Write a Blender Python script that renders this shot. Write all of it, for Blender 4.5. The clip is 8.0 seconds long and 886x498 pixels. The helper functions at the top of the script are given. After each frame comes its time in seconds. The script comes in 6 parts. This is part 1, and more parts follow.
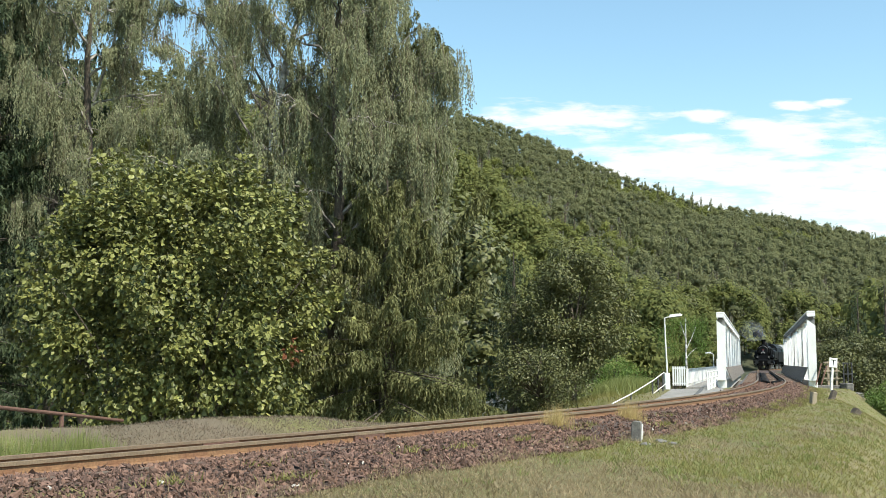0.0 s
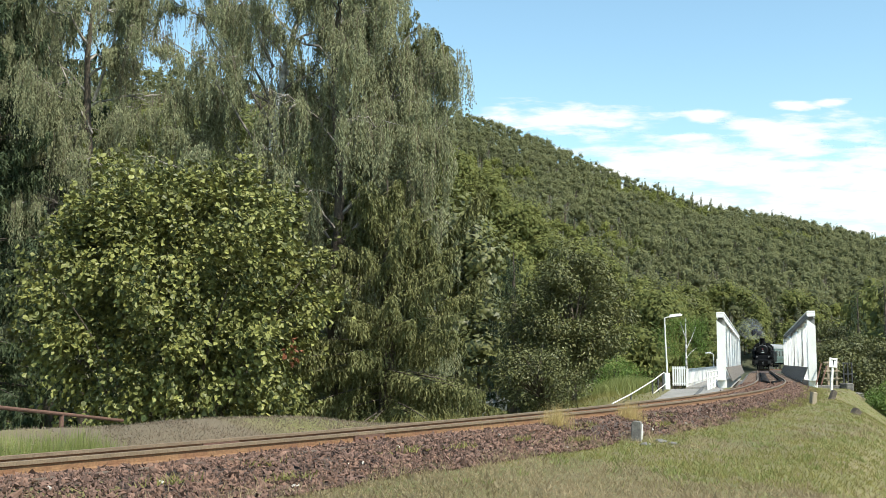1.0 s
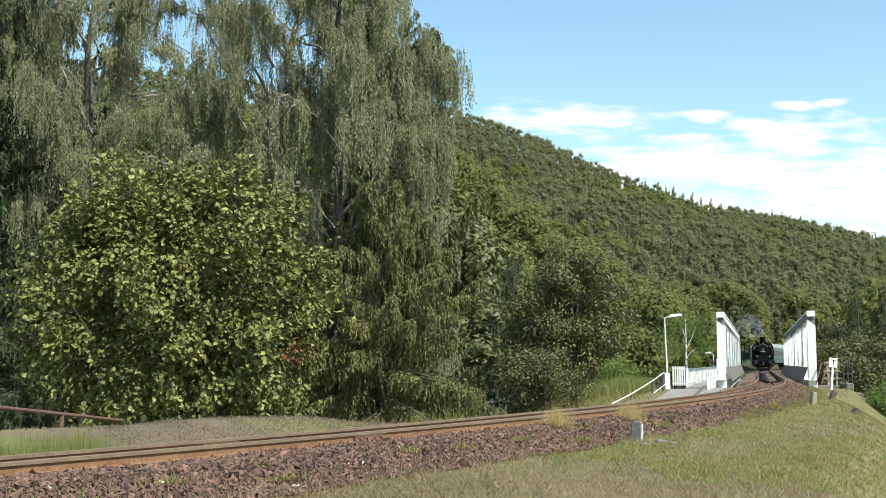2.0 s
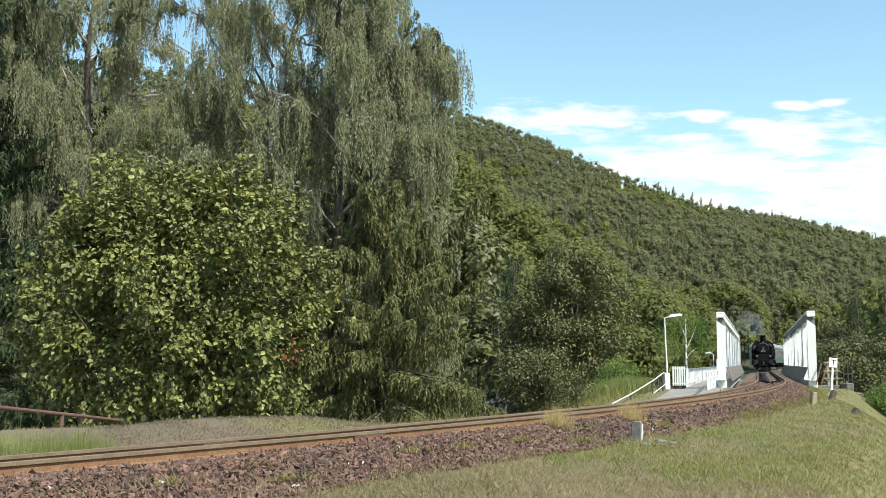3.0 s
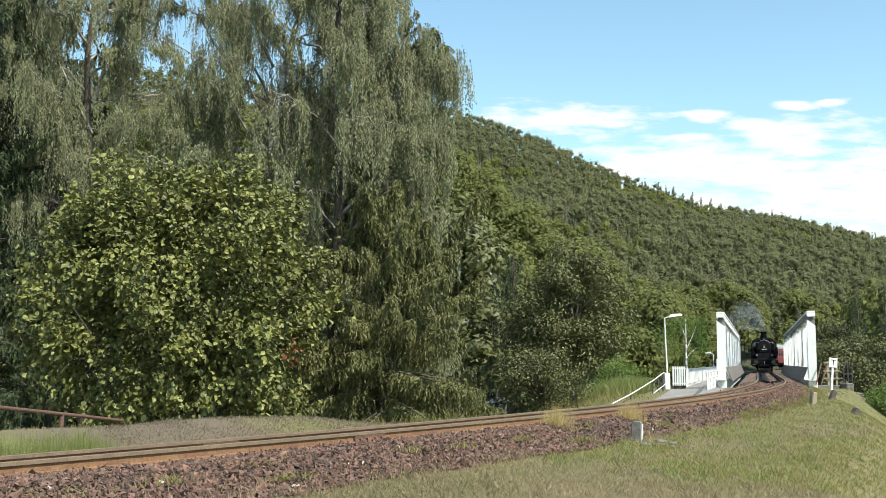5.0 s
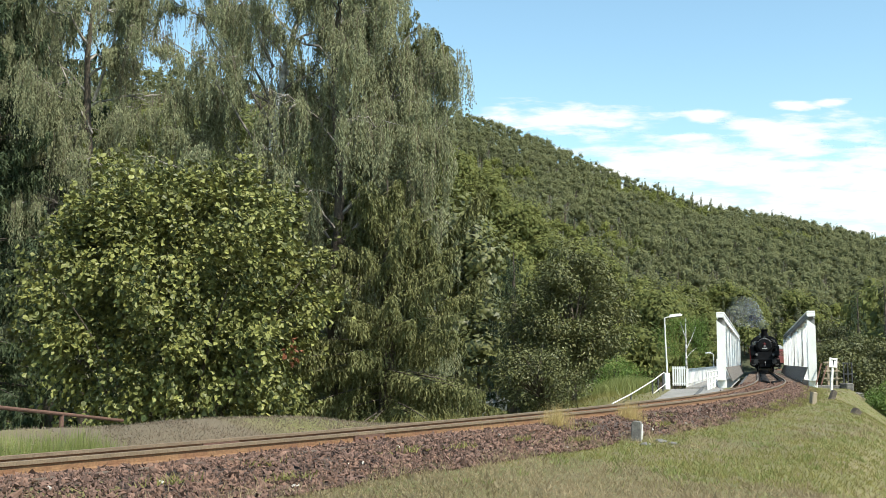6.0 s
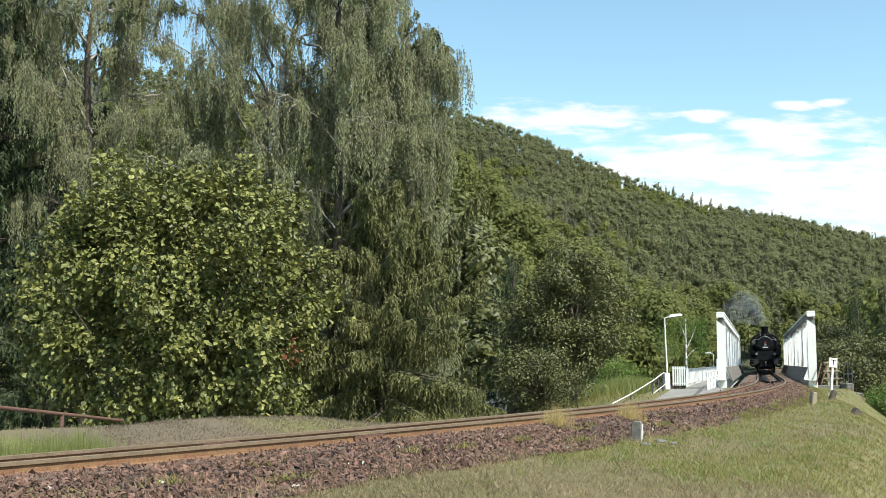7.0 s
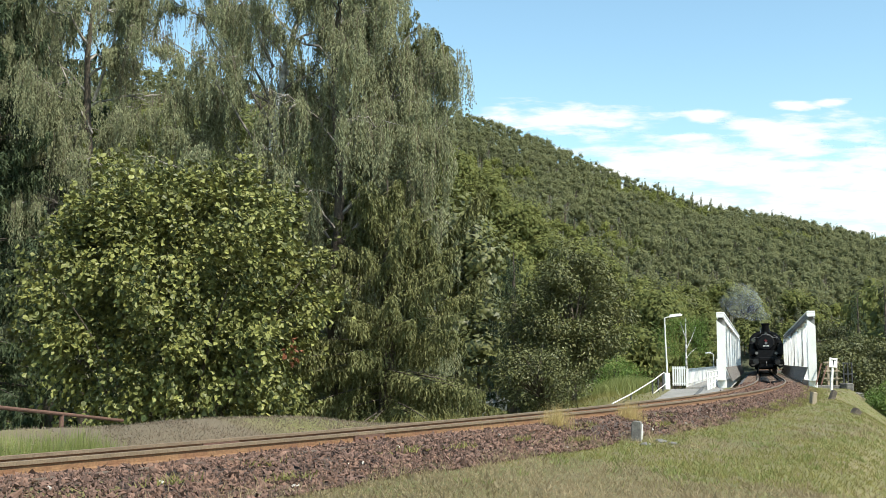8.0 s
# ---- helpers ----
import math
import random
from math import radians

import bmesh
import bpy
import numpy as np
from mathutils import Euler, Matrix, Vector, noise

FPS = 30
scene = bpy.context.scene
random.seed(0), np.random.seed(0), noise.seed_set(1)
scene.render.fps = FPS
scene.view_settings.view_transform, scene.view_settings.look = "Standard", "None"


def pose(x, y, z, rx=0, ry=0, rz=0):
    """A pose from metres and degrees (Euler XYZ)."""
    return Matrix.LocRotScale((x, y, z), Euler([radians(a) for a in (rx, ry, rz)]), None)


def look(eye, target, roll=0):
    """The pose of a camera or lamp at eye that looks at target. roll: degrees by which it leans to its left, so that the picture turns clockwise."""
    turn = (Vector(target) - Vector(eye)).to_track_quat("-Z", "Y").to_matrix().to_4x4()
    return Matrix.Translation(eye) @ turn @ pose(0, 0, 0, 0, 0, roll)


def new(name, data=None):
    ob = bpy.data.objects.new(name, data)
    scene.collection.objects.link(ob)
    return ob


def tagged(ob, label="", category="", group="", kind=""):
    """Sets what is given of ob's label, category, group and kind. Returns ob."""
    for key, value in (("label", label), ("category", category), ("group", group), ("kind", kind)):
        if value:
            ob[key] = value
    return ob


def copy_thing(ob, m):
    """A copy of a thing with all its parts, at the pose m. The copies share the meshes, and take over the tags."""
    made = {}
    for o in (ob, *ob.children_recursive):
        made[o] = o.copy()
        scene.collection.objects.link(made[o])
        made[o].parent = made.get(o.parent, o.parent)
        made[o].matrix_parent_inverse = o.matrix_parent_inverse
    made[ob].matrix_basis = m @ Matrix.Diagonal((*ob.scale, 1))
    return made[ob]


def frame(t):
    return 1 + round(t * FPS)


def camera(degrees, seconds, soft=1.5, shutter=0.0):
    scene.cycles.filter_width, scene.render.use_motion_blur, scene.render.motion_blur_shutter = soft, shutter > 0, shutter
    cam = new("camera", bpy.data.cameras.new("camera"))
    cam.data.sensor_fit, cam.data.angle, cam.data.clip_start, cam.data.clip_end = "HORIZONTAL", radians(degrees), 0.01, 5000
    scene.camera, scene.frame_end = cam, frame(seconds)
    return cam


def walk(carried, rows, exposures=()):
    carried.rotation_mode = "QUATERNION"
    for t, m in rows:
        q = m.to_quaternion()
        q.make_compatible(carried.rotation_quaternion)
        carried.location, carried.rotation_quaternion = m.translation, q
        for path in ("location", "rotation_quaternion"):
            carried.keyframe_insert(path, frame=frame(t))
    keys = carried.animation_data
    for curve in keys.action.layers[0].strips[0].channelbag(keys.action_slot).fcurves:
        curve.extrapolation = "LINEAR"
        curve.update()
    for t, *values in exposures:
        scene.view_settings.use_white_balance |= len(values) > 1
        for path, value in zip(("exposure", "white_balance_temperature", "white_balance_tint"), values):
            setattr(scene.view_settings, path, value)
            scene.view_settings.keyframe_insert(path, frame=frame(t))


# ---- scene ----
cam = camera(44.85, 8.0, soft=0.85)
CAM_POSE = pose(0, 0, 0.99, 96.04, 0, 0)
walk(cam, [(0.0, CAM_POSE), (8.0, CAM_POSE)])

# ---- world and sun ----
SUN_AZ, SUN_EL = radians(138), radians(51)      # azimuth from +Y clockwise
world = bpy.data.worlds.new("sky")
scene.world = world
world.use_nodes = True
wn, wl = world.node_tree.nodes, world.node_tree.links
sky = wn.new("ShaderNodeTexSky")
sky.sky_type, sky.sun_disc = "NISHITA", False
sky.sun_elevation, sky.sun_rotation = SUN_EL, SUN_AZ
sky.air_density, sky.dust_density, sky.ozone_density = 1.0, 0.6, 0.1
haze = wn.new("ShaderNodeMix")
haze.data_type, haze.blend_type = "RGBA", "MULTIPLY"
haze.inputs[0].default_value, haze.inputs[7].default_value = 1.0, (0.9, 1.04, 0.97, 1)
wl.new(sky.outputs[0], haze.inputs[6])
wl.new(haze.outputs[2], wn["Background"].inputs[0])
wn["Background"].inputs[1].default_value = 0.15
sun = new("sun", bpy.data.lights.new("sun", "SUN"))
sun.data.energy, sun.data.angle, sun.data.color = 5.0, radians(0.53), (1.0, 0.95, 0.86)
to_sun = Vector((math.sin(SUN_AZ) * math.cos(SUN_EL), math.cos(SUN_AZ) * math.cos(SUN_EL), math.sin(SUN_EL)))
sun.matrix_world = look(to_sun * 300, (0, 0, 0))
scene.view_settings.exposure = 0.64
scene.view_settings.use_white_balance = True
scene.view_settings.white_balance_temperature, scene.view_settings.white_balance_tint = 6500, 7.5

rng = np.random.default_rng(7)


# ---- materials ----
def material(name, base, rough=0.7, metal=0.0, vary=0.15, scale=8.0, fine=60.0, bump=0.2, tint=None, island=0.0, grain=0.6, spec=0.5):
    """A procedural surface: two scales of noise on the colour, fine relief."""
    m = bpy.data.materials.new(name)
    m.use_nodes = True
    n, l = m.node_tree.nodes, m.node_tree.links
    b = n["Principled BSDF"]
    b.inputs["Roughness"].default_value, b.inputs["Metallic"].default_value = rough, metal
    b.inputs["Specular IOR Level"].default_value = spec
    tc = n.new("ShaderNodeTexCoord")
    n1, n2 = n.new("ShaderNodeTexNoise"), n.new("ShaderNodeTexNoise")
    n1.inputs["Scale"].default_value, n2.inputs["Scale"].default_value = scale, fine
    n1.inputs["Detail"].default_value = 4
    l.new(tc.outputs["Object"], n1.inputs["Vector"])
    l.new(tc.outputs["Object"], n2.inputs["Vector"])
    r = n.new("ShaderNodeValToRGB")
    lo = tint or tuple(c * (1 - 2.2 * vary) for c in base)
    r.color_ramp.elements[0].color, r.color_ramp.elements[0].position = (*lo, 1), 0.32
    r.color_ramp.elements[1].color, r.color_ramp.elements[1].position = (*base, 1), 0.62
    l.new(n1.outputs[0], r.inputs[0])
    mul = n.new("ShaderNodeMix")
    mul.data_type, mul.blend_type = "RGBA", "MULTIPLY"
    mul.inputs[0].default_value = grain
    r2 = n.new("ShaderNodeValToRGB")
    r2.color_ramp.elements[0].color, r2.color_ramp.elements[1].color = (0.45, 0.45, 0.45, 1), (1.25, 1.25, 1.25, 1)
    r2.color_ramp.elements[0].position, r2.color_ramp.elements[1].position = 0.3, 0.7
    l.new(n2.outputs[0], r2.inputs[0])
    l.new(r.outputs[0], mul.inputs[6])
    l.new(r2.outputs[0], mul.inputs[7])
    out = mul.outputs[2]
    if island:
        g = n.new("ShaderNodeNewGeometry")
        hsv = n.new("ShaderNodeHueSaturation")
        mr = n.new("ShaderNodeMapRange")
        mr.inputs[3].default_value, mr.inputs[4].default_value = 1 - island, 1 + island
        l.new(g.outputs["Random Per Island"], mr.inputs[0])
        l.new(mr.outputs[0], hsv.inputs["Value"])
        l.new(out, hsv.inputs["Color"])
        out = hsv.outputs[0]
    l.new(out, b.inputs["Base Color"])
    if bump:
        bp = n.new("ShaderNodeBump")
        bp.inputs["Strength"].default_value, bp.inputs["Distance"].default_value = bump, 0.02
        l.new(n2.outputs[0], bp.inputs["Height"])
        l.new(bp.outputs[0], b.inputs["Normal"])
    return m


def leaf_material(name, dark, light, trans=0.35, hue=0.02, rough=0.5, scale=0.6, own=0.5, spec=0.35):
    """Thin leaves: each one takes its own shade; some light passes through."""
    m = bpy.data.materials.new(name)
    m.use_nodes = True
    n, l = m.node_tree.nodes, m.node_tree.links
    b, out = n["Principled BSDF"], n["Material Output"]
    b.inputs["Roughness"].default_value = rough
    b.inputs["Specular IOR Level"].default_value = spec
    g = n.new("ShaderNodeNewGeometry")
    tc = n.new("ShaderNodeTexCoord")
    no = n.new("ShaderNodeTexNoise")
    no.inputs["Scale"].default_value = scale
    l.new(tc.outputs["Object"], no.inputs["Vector"])
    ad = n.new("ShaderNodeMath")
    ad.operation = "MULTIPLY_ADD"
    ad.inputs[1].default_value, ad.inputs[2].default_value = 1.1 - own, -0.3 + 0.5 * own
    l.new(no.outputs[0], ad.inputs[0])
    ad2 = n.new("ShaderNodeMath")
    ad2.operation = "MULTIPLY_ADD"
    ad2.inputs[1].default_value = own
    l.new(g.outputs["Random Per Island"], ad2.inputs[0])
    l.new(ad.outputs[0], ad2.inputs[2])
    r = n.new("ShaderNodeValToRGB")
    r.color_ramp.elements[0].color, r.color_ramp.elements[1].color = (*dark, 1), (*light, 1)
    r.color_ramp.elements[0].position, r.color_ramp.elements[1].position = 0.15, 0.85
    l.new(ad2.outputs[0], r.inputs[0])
    l.new(r.outputs[0], b.inputs["Base Color"])
    if trans:
        t = n.new("ShaderNodeBsdfTranslucent")
        hs = n.new("ShaderNodeHueSaturation")
        hs.inputs["Value"].default_value, hs.inputs["Hue"].default_value = 1.25, 0.5 - hue
        l.new(r.outputs[0], hs.inputs["Color"])
        l.new(hs.outputs[0], t.inputs[0])
        mx = n.new("ShaderNodeMixShader")
        mx.inputs[0].default_value = trans
        l.new(b.outputs[0], mx.inputs[1])
        l.new(t.outputs[0], mx.inputs[2])
        l.new(mx.outputs[0], out.inputs[0])
    return m


def ground_material():
    """Turf that turns from green to straw in patches; leaf litter under the woods."""
    m = material("turf", (0.13, 0.134, 0.04), 0.95, vary=0.2, scale=0.55, fine=34, bump=1.0, tint=(0.182, 0.146, 0.072), grain=0.8)
    n, l = m.node_tree.nodes, m.node_tree.links
    b = n["Principled BSDF"]
    old = b.inputs["Base Color"].links[0].from_socket
    tc, sp, mr, mx = n.new("ShaderNodeTexCoord"), n.new("ShaderNodeSeparateXYZ"), n.new("ShaderNodeMapRange"), n.new("ShaderNodeMix")
    mx.data_type = "RGBA"
    mr.inputs[1].default_value, mr.inputs[2].default_value = 64, 72
    l.new(tc.outputs["Object"], sp.inputs[0])
    l.new(sp.outputs["Y"], mr.inputs[0])
    l.new(mr.outputs[0], mx.inputs[0])
    l.new(old, mx.inputs[6])
    mx.inputs[7].default_value = (0.045, 0.05, 0.022, 1)
    # bare trodden soil on the low mound beyond the rails
    mp, gr, no, ad, ms, soil = (n.new(k) for k in ("ShaderNodeMapping", "ShaderNodeTexGradient", "ShaderNodeTexNoise", "ShaderNodeMath", "ShaderNodeMapRange", "ShaderNodeMix"))
    mp.inputs["Location"].default_value, mp.inputs["Scale"].default_value = (3.6 / 3.6, -17.2 / 3.2, 0), (1 / 3.6, 1 / 3.2, 0)
    gr.gradient_type, no.inputs["Scale"].default_value, soil.data_type = "SPHERICAL", 1.6, "RGBA"
    ad.operation, ad.inputs[1].default_value = "MULTIPLY_ADD", 0.8
    ms.inputs[1].default_value, ms.inputs[2].default_value, ms.inputs[4].default_value = 0.45, 0.75, 0.85
    l.new(tc.outputs["Object"], mp.inputs[0])
    l.new(mp.outputs[0], gr.inputs[0])
    l.new(tc.outputs["Object"], no.inputs["Vector"])
    l.new(no.outputs[0], ad.inputs[0])
    l.new(gr.outputs["Fac"], ad.inputs[2])
    l.new(ad.outputs[0], ms.inputs[0])
    l.new(ms.outputs[0], soil.inputs[0])
    l.new(mx.outputs[2], soil.inputs[6])
    soil.inputs[7].default_value = (0.115, 0.088, 0.061, 1)
    l.new(soil.outputs[2], b.inputs["Base Color"])
    return m


M_TURF = ground_material()
# bed darker than its stones: the shade of the gaps is in its colour
M_EARTH = material("ballast_bed", (0.075, 0.05, 0.039), 0.95, vary=0.2, scale=3, fine=22, bump=1.0, tint=(0.05, 0.036, 0.03))
M_STONE = material("ballast_stone", (0.146, 0.083, 0.058), 0.9, vary=0.2, scale=2.0, fine=40, bump=0.15, island=0.5, tint=(0.118, 0.07, 0.054))
M_PALE = material("pale_stone", (0.5, 0.47, 0.42), 0.85, vary=0.1, scale=4, fine=30)
M_RAILHEAD = material("rail_head", (0.215, 0.155, 0.1), 0.5, 0.2, vary=0.1, scale=5, fine=50, bump=0.1)
M_RUST = material("rusty_steel", (0.21, 0.115, 0.055), 0.85, vary=0.15, scale=4, fine=40, bump=0.3, tint=(0.17, 0.08, 0.04))
M_PIPE = material("rusty_pipe", (0.15, 0.078, 0.055), 0.8, vary=0.15, scale=3, fine=30, bump=0.3)
M_SLEEPER = material("sleeper_wood", (0.13, 0.095, 0.07), 0.9, vary=0.2, scale=3, fine=25, bump=0.5)
M_PLANK = material("worn_reddish_planks", (0.19, 0.125, 0.085), 0.9, vary=0.2, scale=3, fine=25, bump=0.4)
M_WHITE = material("white_paint", (0.8, 0.8, 0.78), 0.55, vary=0.06, scale=1.2, fine=18, bump=0.05, tint=(0.72, 0.71, 0.67), grain=0.15)
M_WHITE_WORN = material("worn_white_paint", (0.78, 0.77, 0.74), 0.6, vary=0.1, scale=3, fine=25, tint=(0.55, 0.52, 0.46))
M_GREYSTEEL = material("grey_steel_plate", (0.10, 0.10, 0.098), 0.75, 0.0, vary=0.2, scale=2, fine=18)
# grey of the gussets, and of the shade coloured into one chord web
M_WEB = material("web_shade_and_gusset_grey", (0.20, 0.20, 0.19), 0.7, vary=0.15, scale=2, fine=20)
M_GUARD = material("weathered_guard_timber", (0.17, 0.15, 0.13), 0.7, vary=0.15, scale=1.5, fine=18)
M_CONCRETE = material("concrete", (0.36, 0.345, 0.31), 0.9, vary=0.12, scale=1.5, fine=25, bump=0.3)
M_OLDSTONE = material("old_concrete", (0.17, 0.16, 0.145), 0.95, vary=0.2, scale=9, fine=40, bump=0.5)
M_PATH = material("path_concrete", (0.29, 0.275, 0.25), 0.9, vary=0.16, scale=1.2, fine=20, bump=0.2)
M_BLACK = material("locomotive_black", (0.006, 0.006, 0.007), 0.5, 0.0, vary=0.2, scale=3, fine=20, bump=0.05, spec=0.2)
M_SOOT = material("sooty_black", (0.005, 0.005, 0.005), 0.85, vary=0.2, scale=4, fine=20, spec=0.1)
M_STEEL = material("bright_steel", (0.35, 0.35, 0.34), 0.4, 0.8, vary=0.1)
M_WORNSTEEL = material("worn_dark_steel", (0.03, 0.03, 0.029), 0.5, 0.3, vary=0.2)
M_RED = material("red_paint", (0.17, 0.02, 0.018), 0.45, vary=0.08)
M_STAR = material("dull_red_enamel", (0.13, 0.014, 0.012), 0.5, vary=0.1)
M_GREEN = material("coach_green", (0.085, 0.125, 0.11), 0.4, vary=0.1, scale=1)
M_GREYROOF = material("coach_roof_grey", (0.25, 0.265, 0.26), 0.7, vary=0.1, scale=1)
M_GLASS = material("window_glass", (0.05, 0.06, 0.065), 0.08, vary=0.05, bump=0.0)
M_LENS = material("lamp_lens", (0.15, 0.15, 0.145), 0.2, vary=0.03, bump=0.0)
M_TIMBER = material("weathered_timber", (0.33, 0.27, 0.19), 0.9, vary=0.15, scale=3, fine=30)
M_DARKRAIL = material("dark_railing", (0.05, 0.05, 0.055), 0.6, vary=0.1)
M_INK = material("black_sign_paint", (0.015, 0.015, 0.015), 0.6, vary=0.05)
M_ROOFRED = material("red_roof", (0.2, 0.045, 0.03), 0.8, vary=0.1)
M_BARK = material("dark_bark", (0.10, 0.08, 0.06), 0.95, vary=0.25, scale=5, fine=30, bump=0.8)
M_BIRCH = material("birch_bark", (0.72, 0.70, 0.66), 0.8, vary=0.2, scale=5, fine=12, bump=0.4, tint=(0.10, 0.09, 0.08))
M_LIMB = material("grey_birch_limb", (0.36, 0.33, 0.29), 0.85, vary=0.2, scale=4, fine=20, tint=(0.12, 0.10, 0.085))
M_TWIG = material("brown_twig", (0.14, 0.10, 0.075), 0.9, vary=0.15)
# the near-black end puts the shade of the bush's gaps into leaf colour
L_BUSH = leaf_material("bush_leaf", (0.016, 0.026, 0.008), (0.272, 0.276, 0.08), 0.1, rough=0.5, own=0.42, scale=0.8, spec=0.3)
L_BIRCH = leaf_material("birch_leaf", (0.148, 0.158, 0.09), (0.305, 0.315, 0.178), 0.25, rough=0.7, spec=0.15, own=0.28, scale=0.9)
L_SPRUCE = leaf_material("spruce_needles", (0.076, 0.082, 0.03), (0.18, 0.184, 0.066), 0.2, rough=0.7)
# darker copy of the spruce needles, with shade put into the colour
L_DARKSPRUCE = leaf_material("shade_toned_spruce_needles", (0.02, 0.034, 0.014), (0.058, 0.078, 0.03), 0.08, rough=0.7)
L_WALNUT = leaf_material("broad_leaf", (0.038, 0.046, 0.016), (0.148, 0.152, 0.052), 0.15)
L_YOUNG = leaf_material("bright_leaf", (0.06, 0.11, 0.018), (0.15, 0.23, 0.045), 0.35)
L_WITHER = leaf_material("withered_leaf", (0.13, 0.042, 0.02), (0.2, 0.08, 0.035), 0.1)
L_WOODS = leaf_material("wood_leaf", (0.09, 0.102, 0.034), (0.214, 0.228, 0.07), 0.38, scale=0.2, own=0.3, rough=0.7, spec=0.15)
# lightened, greyish leaf colour holds the haze of the far hill
L_PINE = leaf_material("hazed_hill_leaf", (0.134, 0.142, 0.072), (0.23, 0.242, 0.115), 0.48, scale=0.12, own=0.15, rough=0.8, spec=0.1)
L_DARKPINE = leaf_material("dark_pine_needles", (0.095, 0.102, 0.058), (0.168, 0.176, 0.094), 0.42, scale=0.1, own=0.12, rough=0.8, spec=0.1)
L_OAK = leaf_material("hill_oak_leaf", (0.13, 0.145, 0.045), (0.245, 0.262, 0.08), 0.45, scale=0.1, own=0.14, rough=0.8, spec=0.1)
L_GRASS = leaf_material("grass_blade", (0.188, 0.154, 0.08), (0.385, 0.308, 0.18), 0.45, scale=0.45)
L_GREENGRASS = leaf_material("green_grass_blade", (0.162, 0.162, 0.044), (0.29, 0.268, 0.092), 0.45, scale=1.5)
L_VERGE = leaf_material("verge_grass_blade", (0.165, 0.134, 0.094), (0.28, 0.222, 0.156), 0.5, scale=0.6)
L_FRESH = leaf_material("fresh_grass", (0.135, 0.165, 0.04), (0.265, 0.285, 0.105), 0.4, scale=1.5)
L_STRAW = leaf_material("straw", (0.40, 0.30, 0.11), (0.52, 0.42, 0.19), 0.35)


# ---- mesh helpers ----
def np_mesh(name, verts, faces, mat, smooth=False):
    me = bpy.data.meshes.new(name)
    verts, faces = np.asarray(verts, np.float32), np.asarray(faces, np.int32)
    n, k = faces.shape
    me.vertices.add(len(verts))
    me.vertices.foreach_set("co", verts.ravel())
    me.loops.add(n * k)
    me.loops.foreach_set("vertex_index", faces.ravel())
    me.polygons.add(n)
    me.polygons.foreach_set("loop_start", np.arange(0, n * k, k, dtype=np.int32))
    me.polygons.foreach_set("loop_total", np.full(n, k, np.int32))
    me.update(calc_edges=True)
    me.validate()
    me.polygons.foreach_set("use_smooth", np.full(len(me.polygons), smooth))
    me.materials.append(mat)
    return me


def thing(name, label, category, m=None, group="", kind=""):
    ob = new(name)
    ob.empty_display_size = 0.2
    if m is not None:
        ob.matrix_world = m
    return tagged(ob, label, category, group, kind)


def part(name, bm, mat, parent, label="", smooth=False):
    """Link a bmesh, or a ready mesh, as one part of a thing."""
    if isinstance(bm, bpy.types.Mesh):
        me = bm
    else:
        me = bpy.data.meshes.new(name)
        bm.to_mesh(me)
        bm.free()
        me.materials.append(mat)
        if smooth:
            for p in me.polygons:
                p.use_smooth = True
    ob = new(name, me)
    ob.parent = parent
    if label:
        tagged(ob, label)
    return ob


def single(name, bm, mat, label, category, group="", kind="", smooth=False):
    ob = part(name, bm, mat, None, "", smooth)
    return tagged(ob, label, category, group, kind)


def box(bm, x0, x1, y0, y1, z0, z1, bevel=0.0, m=None):
    mid = Matrix.Translation(((x0 + x1) / 2, (y0 + y1) / 2, (z0 + z1) / 2)) @ Matrix.Diagonal((x1 - x0, y1 - y0, z1 - z0, 1))
    g = bmesh.ops.create_cube(bm, size=1.0, matrix=(m @ mid) if m is not None else mid)
    if bevel:
        es = list({e for v in g["verts"] for e in v.link_edges})
        bmesh.ops.bevel(bm, geom=es, offset=bevel, segments=1, affect="EDGES")
    return bm


def a_box(*a, **k):
    return box(bmesh.new(), *a, **k)


def tube(bm, pts, radii, seg=8, cap=True):
    """A tapered tube along a line of points."""
    rings, pts = [], [Vector(p) for p in pts]
    up = Vector((0.13, 0.21, 1)).normalized()
    for i, p in enumerate(pts):
        d = (pts[min(i + 1, len(pts) - 1)] - pts[max(i - 1, 0)]).normalized()
        a = d.cross(up if abs(d.dot(up)) < 0.95 else Vector((1, 0, 0))).normalized()
        b = d.cross(a)
        r = radii[i] if hasattr(radii, "__len__") else radii
        rings.append([bm.verts.new(p + (a * math.cos(t) + b * math.sin(t)) * r) for t in (2 * math.pi * j / seg for j in range(seg))])
    for q, r in zip(rings, rings[1:]):
        for j in range(seg):
            bm.faces.new((q[j], q[(j + 1) % seg], r[(j + 1) % seg], r[j]))
    if cap:
        bm.faces.new(rings[0])
        bm.faces.new(list(reversed(rings[-1])))
    return bm


def a_tube(*a, **k):
    bm = tube(bmesh.new(), *a, **k)
    bmesh.ops.recalc_face_normals(bm, faces=bm.faces)
    return bm


def prism(bm, outline, y0, y1):
    """An outline in x, z, drawn out along y."""
    a = [bm.verts.new((x, y0, z)) for x, z in outline]
    b = [bm.verts.new((x, y1, z)) for x, z in outline]
    n = len(outline)
    bm.faces.new(a)
    bm.faces.new(list(reversed(b)))
    for i in range(n):
        bm.faces.new((a[i], b[i], b[(i + 1) % n], a[(i + 1) % n]))
    bmesh.ops.recalc_face_normals(bm, faces=bm.faces)
    return bm


# ---- the line of the track ----
HEAD, RADIUS, EASE = 0.2834, 145.6, 39.2     # bearing over the bridge, curve radius, easement length
S_EASE, CANT, STEP = 48.9, 0.0814, 0.25


